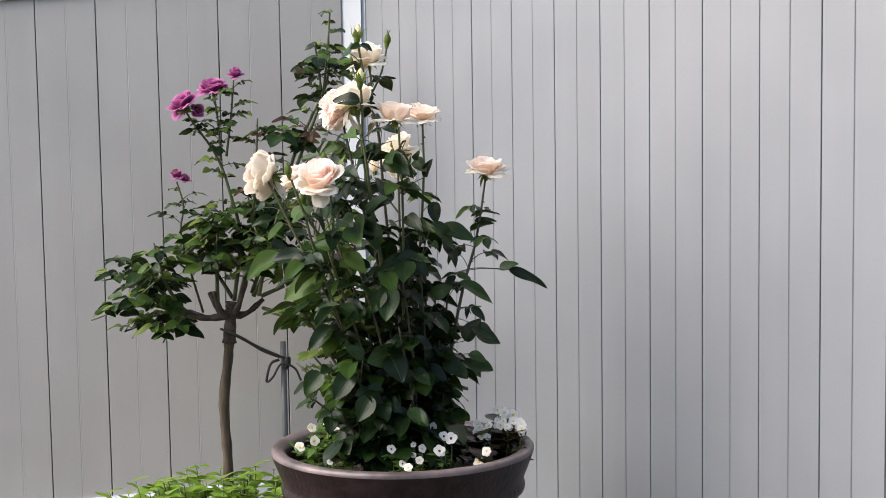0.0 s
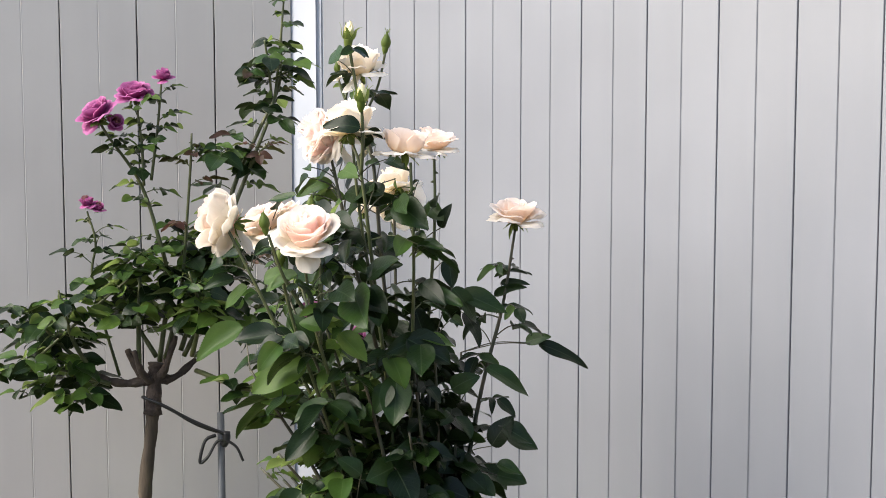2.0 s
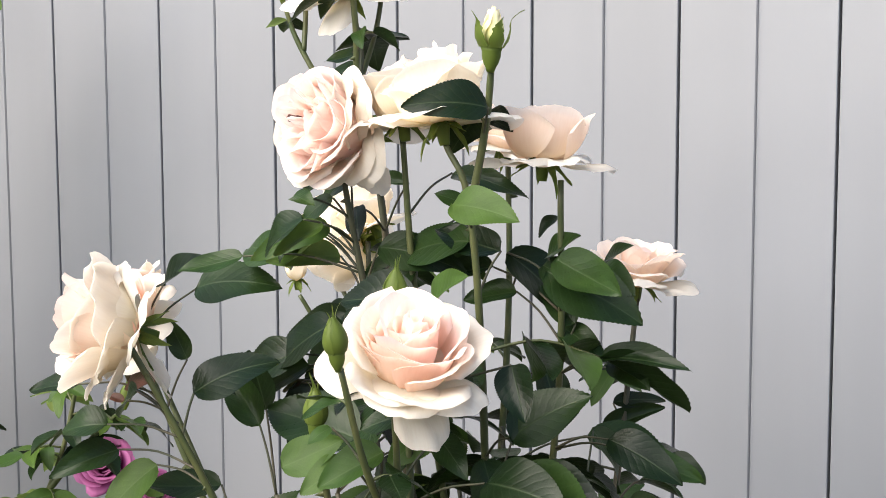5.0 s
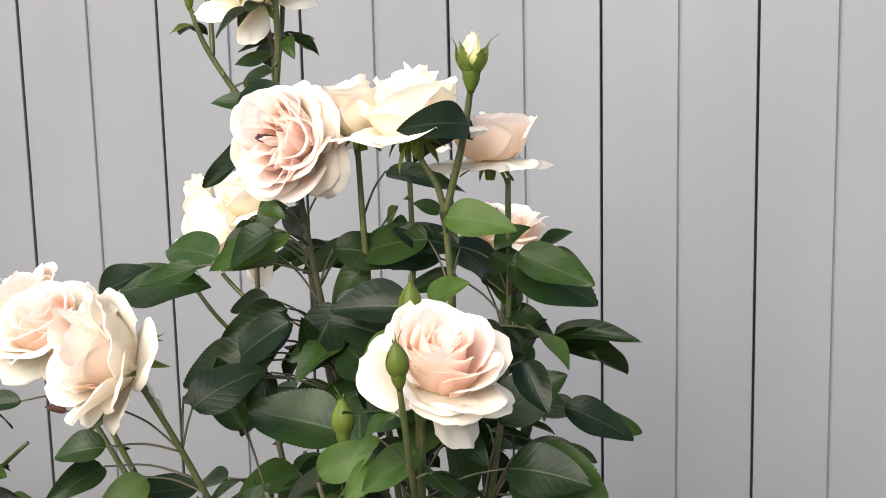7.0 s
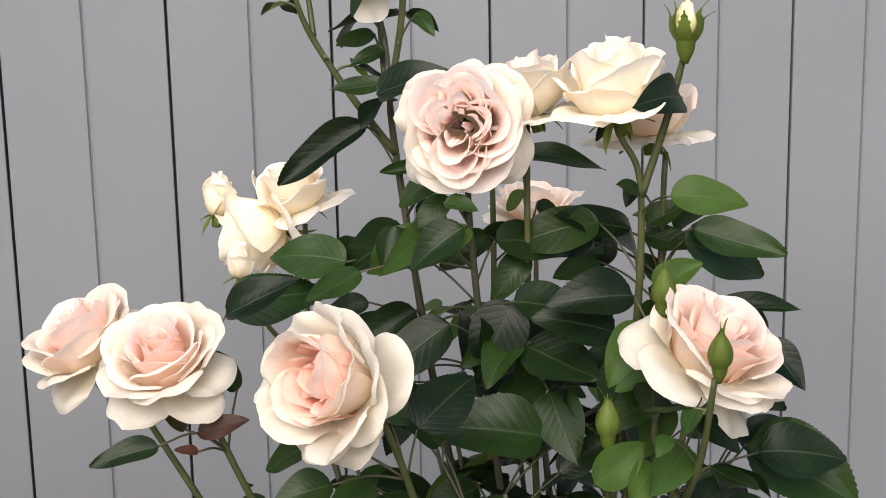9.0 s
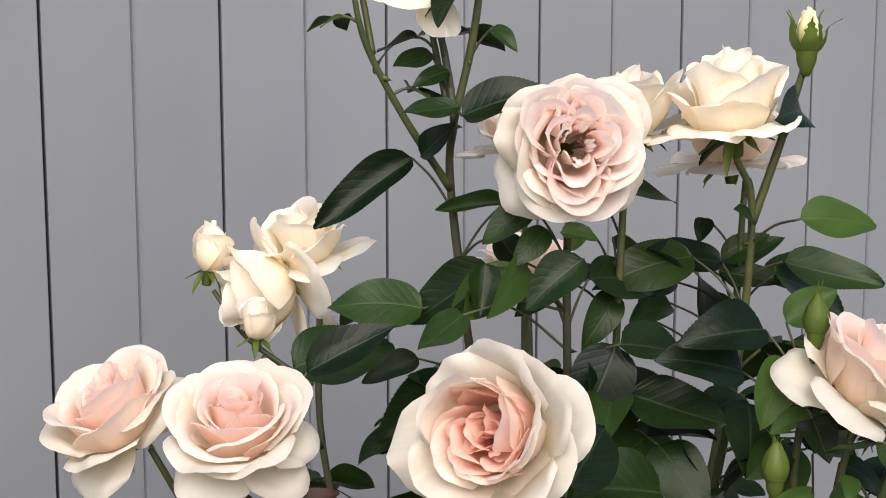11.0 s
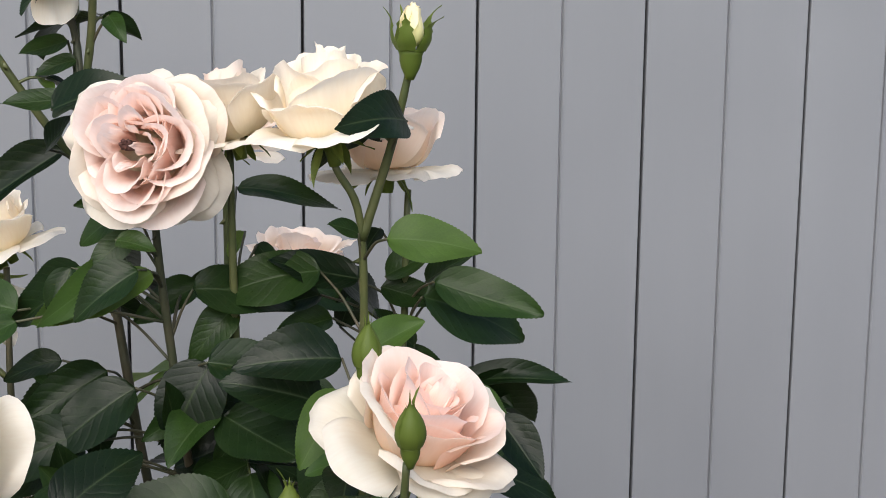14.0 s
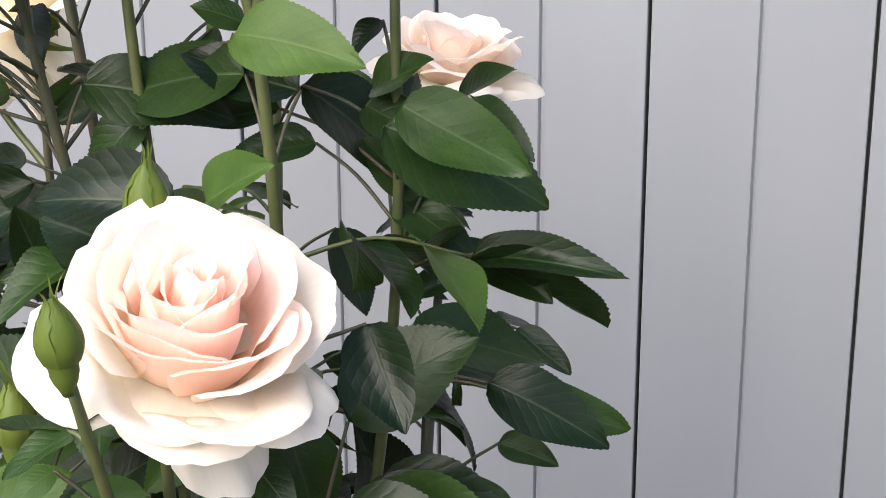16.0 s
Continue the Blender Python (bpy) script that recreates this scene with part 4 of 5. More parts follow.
    bloom(t, (-0.132, -0.107, 1.3440), (0.0, -0.15, 1), 0.028, EGG, CREAMY, 13, "half-open cream bud")

    # the large leaves that stand out, each joined to the cane next to it
    pick = random.Random(5)

    def leaf(base, tip, face, widen, meshes=LEAVES):
        base, tip = Vector(base), Vector(tip)
        reach = [min((p - q).length for path in PATHS for p in path) for q in (base, tip)]
        if reach[0] > 0.06 and reach[1] < reach[0]:
            base, tip = tip, base
        near = min((p for path in PATHS for p in path), key=lambda p: (p - base - Vector((0, 0, -0.025))).length)
        if (near - base).length > 0.004:
            bm = bmesh.new()
            far = (near - base).length
            start = near
            tube(bm, spline([start, start.lerp(base, 0.5) + Vector((0, 0, 0.08 * min(far, 0.09))), base], 4), 0.0009, 0.0007, 5)
            part("leaf_stalk", bm, CANE_DARK, t)
        if base.z < 1.1:
            tip, widen = base.lerp(tip, 0.8), min(widen * 1.2, 1.4)
        fol.add(t, pick.choice(meshes), base, tip, face, widen, True)

    leaf((-0.088, -0.468, 1.387), (-0.063, -0.507, 1.390), (-0.47, -0.56, 0.69), 1.0, MIXED_LEAVES)
    leaf((-0.021, -0.438, 1.350), (0.008, -0.488, 1.333), (-0.49, -0.54, 0.71), 0.85)
    leaf((-0.108, -0.457, 1.329), (-0.154, -0.430, 1.334), (-0.45, -0.57, 0.74), 1.05)
    leaf((-0.139, -0.414, 1.239), (-0.195, -0.373, 1.257), (-0.39, -0.58, 0.82), 1.25)
    leaf((-0.099, -0.466, 1.332), (-0.086, -0.489, 1.351), (-0.46, -0.56, 0.74), 1.20, LIGHT_LEAVES)
    leaf((-0.067, -0.399, 1.357), (-0.118, -0.369, 1.357), (-0.45, -0.58, 0.70), 0.95)
    leaf((-0.123, -0.473, 1.319), (-0.153, -0.473, 1.288), (-0.44, -0.57, 0.76), 1.10, LIGHT_LEAVES)
    leaf((-0.063, -0.519, 1.303), (-0.061, -0.547, 1.277), (-0.50, -0.51, 0.77), 1.20)
    leaf((-0.078, -0.527, 1.239), (-0.048, -0.570, 1.244), (-0.48, -0.50, 0.83), 1.25)
    leaf((0.008, -0.434, 1.289), (0.045, -0.481, 1.297), (-0.50, -0.52, 0.76), 0.60)
    leaf((0.019, -0.418, 1.284), (0.033, -0.450, 1.274), (-0.49, -0.52, 0.76), 1.10)
    leaf((-0.124, -0.377, 1.314), (-0.158, -0.376, 1.276), (-0.40, -0.60, 0.74), 1.25)
    leaf((-0.097, -0.366, 1.338), (-0.128, -0.362, 1.315), (-0.42, -0.60, 0.72), 1.10)
    leaf((-0.147, -0.344, 1.299), (-0.196, -0.325, 1.273), (-0.37, -0.62, 0.75), 1.00)
    leaf((-0.196, -0.411, 1.300), (-0.237, -0.401, 1.268), (-0.36, -0.62, 0.77), 1.10)
    leaf((-0.155, -0.371, 1.366), (-0.189, -0.362, 1.349), (-0.39, -0.63, 0.70), 0.80, LIGHT_LEAVES)
    leaf((-0.147, -0.345, 1.380), (-0.173, -0.342, 1.369), (-0.38, -0.63, 0.68), 1.00)
    leaf((-0.069, -0.336, 1.394), (-0.036, -0.383, 1.394), (-0.43, -0.60, 0.66), 0.70)
    leaf((-0.021, -0.399, 1.341), (-0.006, -0.432, 1.333), (-0.47, -0.56, 0.71), 1.00)
    leaf((-0.019, -0.400, 1.347), (-0.004, -0.424, 1.363), (-0.48, -0.56, 0.71), 1.20)
    leaf((-0.009, -0.396, 1.302), (0.008, -0.431, 1.293), (-0.47, -0.55, 0.74), 1.00)
    leaf((-0.060, -0.317, 1.351), (-0.058, -0.330, 1.367), (-0.42, -0.60, 0.70), 1.00, LIGHT_LEAVES)
    leaf((-0.077, -0.437, 1.384), (-0.093, -0.437, 1.393), (-0.47, -0.57, 0.69), 1.20)
    leaf((-0.089, -0.327, 1.342), (-0.126, -0.316, 1.325), (-0.41, -0.61, 0.71), 1.00)
    leaf((-0.049, -0.380, 1.338), (-0.082, -0.368, 1.334), (-0.45, -0.58, 0.72), 1.00)
    leaf((-0.033, -0.373, 1.321), (-0.066, -0.361, 1.315), (-0.46, -0.57, 0.73), 1.10)
    leaf((-0.092, -0.376, 1.280), (-0.121, -0.374, 1.257), (-0.42, -0.58, 0.77), 1.00)
    leaf((-0.136, -0.263, 1.280), (-0.151, -0.262, 1.290), (-0.35, -0.63, 0.75), 1.00)
    leaf((-0.111, -0.473, 1.268), (-0.144, -0.463, 1.259), (-0.44, -0.55, 0.80), 1.25)
    leaf((-0.163, -0.522, 1.272), (-0.177, -0.527, 1.269), (-0.43, -0.55, 0.82), 1.25, LIGHT_LEAVES)
    leaf((-0.101, -0.499, 1.259), (-0.093, -0.527, 1.249), (-0.46, -0.53, 0.82), 1.00)
    leaf((-0.115, -0.335, 1.246), (-0.090, -0.368, 1.266), (-0.38, -0.60, 0.79), 1.20)
    leaf((-0.114, -0.242, 1.409), (-0.159, -0.201, 1.371), (-0.61, -0.41, 0.67), 0.75, MIXED_LEAVES)
    leaf((-0.142, -0.288, 1.444), (-0.169, -0.267, 1.440), (-0.63, -0.40, 0.64), 0.90)
    leaf((-0.162, -0.301, 1.441), (-0.147, -0.345, 1.462), (-0.63, -0.40, 0.65), 1.00)
    leaf((-0.146, -0.307, 1.527), (-0.173, -0.280, 1.550), (-0.64, -0.39, 0.58), 1.20)
    leaf((-0.176, -0.284, 1.335), (-0.209, -0.248, 1.349), (-0.60, -0.41, 0.73), 1.15)
    leaf((-0.173, -0.272, 1.325), (-0.155, -0.316, 1.357), (-0.60, -0.41, 0.74), 1.10)
    leaf((-0.192, -0.277, 1.330), (-0.234, -0.237, 1.308), (-0.59, -0.42, 0.74), 1.10)
    leaf((-0.129, -0.255, 1.293), (-0.157, -0.233, 1.289), (-0.60, -0.40, 0.75), 1.00)
    leaf((-0.050, -0.411, 1.352), (-0.084, -0.377, 1.360), (-0.67, -0.29, 0.71), 1.00)
    leaf((0.007, -0.416, 1.338), (0.018, -0.459, 1.334), (-0.68, -0.27, 0.71), 1.20)
    leaf((-0.168, -0.377, 1.370), (-0.198, -0.357, 1.350), (-0.64, -0.35, 0.71), 1.10)
    leaf((-0.134, -0.330, 1.390), (-0.161, -0.313, 1.378), (-0.64, -0.37, 0.69), 1.20)
    leaf((-0.092, -0.292, 1.384), (-0.124, -0.263, 1.382), (-0.63, -0.38, 0.69), 0.60)
    leaf((-0.139, -0.262, 1.414), (-0.137, -0.283, 1.434), (-0.62, -0.41, 0.67), 1.25)
    leaf((-0.120, -0.258, 1.471), (-0.143, -0.246, 1.463), (-0.62, -0.41, 0.62), 1.10)
    leaf((-0.125, -0.272, 1.462), (-0.146, -0.262, 1.458), (-0.63, -0.40, 0.63), 1.00)
    leaf((-0.123, -0.299, 1.487), (-0.128, -0.317, 1.477), (-0.64, -0.39, 0.61), 1.00)
    leaf((-0.002, -0.406, 1.305), (-0.021, -0.392, 1.327), (-0.67, -0.28, 0.74), 1.00)
    leaf((0.012, -0.348, 1.315), (-0.016, -0.321, 1.334), (-0.66, -0.31, 0.73), 1.10)
    leaf((-0.009, -0.386, 1.370), (-0.024, -0.387, 1.360), (-0.68, -0.29, 0.69), 1.25)
    leaf((-0.128, -0.306, 1.370), (-0.133, -0.327, 1.354), (-0.63, -0.38, 0.70), 1.25)
    leaf((-0.067, -0.350, 1.364), (-0.070, -0.373, 1.351), (-0.65, -0.33, 0.70), 0.80)
    leaf((0.018, -0.396, 1.337), (0.023, -0.422, 1.359), (-0.68, -0.28, 0.71), 1.00)
    leaf((-0.192, -0.356, 1.246), (-0.201, -0.350, 1.284), (-0.51, -0.49, 0.81), 1.10)
    leaf((-0.060, -0.507, 1.234), (-0.028, -0.570, 1.204), (-0.59, -0.38, 0.81), 1.25)
    leaf((-0.112, -0.447, 1.305), (-0.150, -0.417, 1.323), (-0.57, -0.43, 0.77), 1.20)
    leaf((-0.197, -0.382, 1.242), (-0.219, -0.362, 1.279), (-0.51, -0.48, 0.82), 1.00)
    leaf((-0.165, -0.317, 1.361), (-0.183, -0.324, 1.337), (-0.52, -0.51, 0.72), 1.10)
    leaf((-0.178, -0.299, 1.332), (-0.153, -0.335, 1.355), (-0.51, -0.52, 0.74), 1.10, LIGHT_LEAVES)
    leaf((-0.257, -0.261, 1.314), (-0.230, -0.299, 1.339), (-0.46, -0.56, 0.76), 1.00)
    leaf((-0.290, -0.325, 1.241), (-0.273, -0.355, 1.261), (-0.45, -0.53, 0.82), 1.00)
    leaf((-0.242, -0.250, 1.260), (-0.254, -0.245, 1.288), (-0.45, -0.55, 0.79), 1.00)
    leaf((-0.316, -0.265, 1.248), (-0.353, -0.245, 1.244), (-0.42, -0.56, 0.81), 0.80)
    leaf((-0.290, -0.386, 1.247), (-0.322, -0.371, 1.245), (-0.47, -0.51, 0.83), 1.20)
    leaf((-0.235, -0.377, 1.269), (-0.220, -0.408, 1.276), (-0.50, -0.50, 0.80), 1.00)
    leaf((-0.062, -0.417, 1.225), (-0.051, -0.433, 1.179), (0.09, -0.73, 0.70), 1.25)
    leaf((-0.042, -0.387, 1.348), (0.009, -0.399, 1.313), (0.08, -0.74, 0.64), 1.20)
    leaf((-0.270, -0.363, 1.159), (-0.341, -0.387, 1.119), (0.18, -0.71, 0.72), 0.80, LIGHT_LEAVES)
    leaf((-0.148, -0.333, 1.361), (-0.199, -0.351, 1.352), (0.13, -0.74, 0.63), 0.80, LIGHT_LEAVES)
    leaf((-0.139, -0.304, 1.337), (-0.188, -0.321, 1.341), (0.12, -0.74, 0.64), 0.80, LIGHT_LEAVES)
    leaf((-0.188, -0.450, 1.166), (-0.243, -0.468, 1.160), (0.15, -0.71, 0.73), 1.20)
    leaf((0.027, -0.313, 1.211), (0.098, -0.321, 1.191), (0.04, -0.73, 0.70), 0.90)
    leaf((0.004, -0.280, 1.253), (0.013, -0.296, 1.214), (0.05, -0.74, 0.67), 1.25)
    leaf((0.099, -0.124, 1.111), (0.176, -0.130, 1.097), (0.01, -0.73, 0.72), 0.50)
    leaf((0.080, -0.126, 1.113), (0.115, -0.132, 1.130), (0.01, -0.73, 0.72), 1.00)
    leaf((0.066, -0.228, 1.214), (0.104, -0.235, 1.224), (0.02, -0.74, 0.69), 0.60)
    leaf((0.058, -0.231, 1.195), (0.103, -0.236, 1.214), (0.02, -0.74, 0.70), 0.60)
    leaf((0.008, -0.337, 1.302), (0.021, -0.344, 1.336), (0.05, -0.74, 0.66), 1.00)
    leaf((-0.137, -0.446, 1.157), (-0.168, -0.456, 1.197), (0.13, -0.72, 0.73), 1.10)
    leaf((-0.075, -0.407, 1.144), (-0.102, -0.420, 1.159), (0.09, -0.72, 0.74), 1.25)
    leaf((-0.004, -0.369, 1.151), (-0.018, -0.377, 1.200), (0.06, -0.73, 0.73), 1.25)
    leaf((-0.094, -0.469, 1.264), (-0.129, -0.487, 1.243), (0.11, -0.73, 0.68), 1.00, LIGHT_LEAVES)
    leaf((-0.285, -0.357, 1.224), (-0.327, -0.375, 1.217), (0.19, -0.71, 0.69), 0.80)
    leaf((-0.189, -0.491, 1.243), (-0.154, -0.498, 1.258), (0.16, -0.72, 0.70), 1.20, LIGHT_LEAVES)
    leaf((0.033, -0.219, 1.148), (0.015, -0.230, 1.170), (0.04, -0.73, 0.72), 1.25)
    leaf((-0.066, -0.460, 1.442), (-0.112, -0.475, 1.454), (0.10, -0.74, 0.59), 1.10)
    leaf((-0.026, -0.434, 1.342), (0.022, -0.475, 1.326), (-0.34, -0.64, 0.72), 1.10)
    leaf((-0.119, -0.358, 1.349), (-0.074, -0.393, 1.351), (-0.28, -0.68, 0.71), 0.90)
    leaf((-0.131, -0.383, 1.317), (-0.096, -0.415, 1.312), (-0.27, -0.67, 0.74), 1.20)
    leaf((-0.171, -0.249, 1.250), (-0.120, -0.280, 1.280), (-0.22, -0.69, 0.76), 1.10)
    leaf((-0.200, -0.294, 1.241), (-0.162, -0.320, 1.267), (-0.21, -0.68, 0.77), 1.10)
    leaf((-0.152, -0.314, 1.256), (-0.182, -0.323, 1.218), (-0.24, -0.68, 0.76), 1.00)
    leaf((-0.204, -0.324, 1.341), (-0.246, -0.320, 1.329), (-0.22, -0.70, 0.72), 0.80)
    leaf((0.011, -0.442, 1.240), (0.047, -0.477, 1.227), (-0.36, -0.62, 0.78), 0.90)
    leaf((-0.139, -0.370, 1.276), (-0.150, -0.370, 1.309), (-0.26, -0.67, 0.76), 1.00)
    leaf((-0.173, -0.366, 1.384), (-0.164, -0.385, 1.383), (-0.25, -0.69, 0.70), 1.25)
    leaf((-0.221, -0.352, 1.197), (-0.269, -0.343, 1.194), (-0.21, -0.67, 0.81), 1.00)
    leaf((-0.134, -0.516, 1.256), (-0.171, -0.516, 1.238), (-0.30, -0.64, 0.80), 1.25, LIGHT_LEAVES)
    leaf((-0.053, -0.466, 1.249), (-0.019, -0.487, 1.284), (-0.33, -0.63, 0.79), 1.25)
    leaf((-0.052, -0.493, 1.234), (-0.010, -0.532, 1.213), (-0.34, -0.62, 0.80), 1.25)
    leaf((-0.128, -0.416, 1.212), (-0.104, -0.436, 1.234), (-0.27, -0.65, 0.81), 1.10)
    leaf((-0.011, -0.463, 1.271), (-0.054, -0.470, 1.247), (-0.26, -0.68, 0.74), 1.25)
    leaf((-0.061, -0.501, 1.235), (-0.018, -0.532, 1.206), (-0.23, -0.68, 0.78), 1.25)
    leaf((-0.209, -0.355, 1.153), (-0.176, -0.367, 1.197), (-0.11, -0.70, 0.80), 1.00)
    leaf((-0.261, -0.368, 1.216), (-0.301, -0.376, 1.190), (-0.08, -0.71, 0.77), 1.00, LIGHT_LEAVES)
    leaf((-0.219, -0.371, 1.165), (-0.272, -0.373, 1.146), (-0.11, -0.70, 0.80), 1.00, LIGHT_LEAVES)
    leaf((-0.152, -0.504, 1.248), (-0.181, -0.512, 1.235), (-0.17, -0.70, 0.77), 1.20, LIGHT_LEAVES)
    leaf((-0.118, -0.505, 1.196), (-0.102, -0.515, 1.227), (-0.19, -0.68, 0.81), 1.25)
    leaf((-0.096, -0.523, 1.189), (-0.130, -0.524, 1.200), (-0.21, -0.67, 0.81), 1.25, LIGHT_LEAVES)
    leaf((0.067, -0.446, 1.211), (0.024, -0.442, 1.232), (-0.29, -0.65, 0.77), 0.80)
    leaf((0.038, -0.390, 1.187), (0.057, -0.409, 1.183), (-0.26, -0.66, 0.78), 1.00)
    leaf((-0.221, -0.305, 1.262), (-0.169, -0.329, 1.277), (-0.10, -0.72, 0.73), 1.10)
    leaf((-0.178, -0.282, 1.273), (-0.133, -0.302, 1.297), (-0.13, -0.72, 0.72), 1.00)
    leaf((-0.152, -0.439, 1.129), (-0.219, -0.474, 1.094), (0.25, -0.69, 0.68), 1.20, LIGHT_LEAVES)
    leaf((-0.111, -0.416, 1.234), (-0.127, -0.423, 1.272), (0.24, -0.70, 0.65), 1.20)
    leaf((-0.008, -0.448, 1.167), (0.053, -0.447, 1.140), (0.21, -0.71, 0.67), 1.25)
    leaf((-0.027, -0.460, 1.108), (-0.044, -0.481, 1.074), (0.21, -0.70, 0.69), 1.25)
    leaf((0.038, -0.392, 1.091), (0.077, -0.391, 1.123), (0.19, -0.71, 0.70), 1.25)
    leaf((-0.087, -0.489, 1.178), (-0.047, -0.495, 1.143), (0.24, -0.70, 0.67), 1.25, LIGHT_LEAVES)
    leaf((0.094, -0.332, 1.032), (0.146, -0.334, 1.006), (0.17, -0.71, 0.71), 1.25)
    leaf((0.080, -0.339, 1.005), (0.111, -0.337, 1.061), (0.17, -0.71, 0.72), 1.25)
    leaf((0.044, -0.353, 0.970), (0.089, -0.357, 0.945), (0.18, -0.70, 0.73), 1.25)
    leaf((0.088, -0.340, 0.982), (0.132, -0.342, 0.966), (0.17, -0.71, 0.73), 1.00)
    leaf((0.070, -0.329, 1.112), (0.136, -0.327, 1.084), (0.17, -0.72, 0.69), 0.80)
    leaf((-0.211, -0.413, 1.043), (-0.266, -0.442, 1.034), (0.26, -0.68, 0.71), 0.90, LIGHT_LEAVES)
    leaf((-0.135, -0.445, 1.039), (-0.180, -0.476, 0.989), (0.24, -0.69, 0.71), 1.00)
    leaf((-0.060, -0.483, 0.991), (-0.092, -0.500, 1.023), (0.22, -0.69, 0.73), 1.25)
    leaf((0.068, -0.322, 1.173), (0.025, -0.341, 1.221), (0.18, -0.72, 0.67), 0.90)
    leaf((0.054, -0.335, 0.960), (0.091, -0.337, 0.928), (0.25, -0.70, 0.68), 1.25)
    leaf((0.095, -0.314, 1.016), (0.150, -0.308, 0.993), (0.24, -0.70, 0.67), 1.25)
    leaf((0.046, -0.343, 0.903), (0.081, -0.342, 0.911), (0.25, -0.69, 0.69), 1.25)
    leaf((-0.084, -0.472, 0.963), (-0.119, -0.504, 0.905), (0.28, -0.68, 0.68), 1.25)
    leaf((-0.045, -0.483, 0.923), (-0.069, -0.510, 0.871), (0.27, -0.68, 0.69), 1.25)
    leaf((0.018, -0.462, 0.901), (0.043, -0.468, 0.870), (0.26, -0.69, 0.70), 1.25)
    leaf((-0.148, -0.465, 0.958), (-0.183, -0.495, 0.916), (0.29, -0.68, 0.68), 1.20)
    leaf((0.080, -0.304, 0.956), (0.132, -0.298, 0.947), (0.24, -0.70, 0.68), 1.20)
    leaf((-0.020, -0.454, 1.119), (-0.019, -0.473, 1.056), (0.27, -0.69, 0.65), 1.25)
    leaf((-0.160, -0.435, 1.088), (-0.217, -0.471, 1.068), (0.29, -0.68, 0.65), 1.25, LIGHT_LEAVES)
    leaf((-0.283, -0.261, 1.245), (-0.267, -0.285, 1.259), (-0.5, -0.5, 0.7), 1.1, RED_LEAVES)
    leaf((-0.276, -0.240, 1.241), (-0.287, -0.234, 1.256), (-0.5, -0.5, 0.7), 1.1, RED_LEAVES)
    leaf((-0.285, -0.263, 1.235), (-0.299, -0.258, 1.240), (-0.5, -0.5, 0.7), 1.1, RED_LEAVES)
    leaf((-0.181, -0.305, 1.248), (-0.167, -0.316, 1.255), (-0.5, -0.5, 0.7), 1.1, RED_LEAVES)
    leaf((-0.179, -0.305, 1.250), (-0.173, -0.313, 1.257), (-0.5, -0.5, 0.7), 1.1, RED_LEAVES)
    fol.finish((-0.13, -0.5, 1.35))


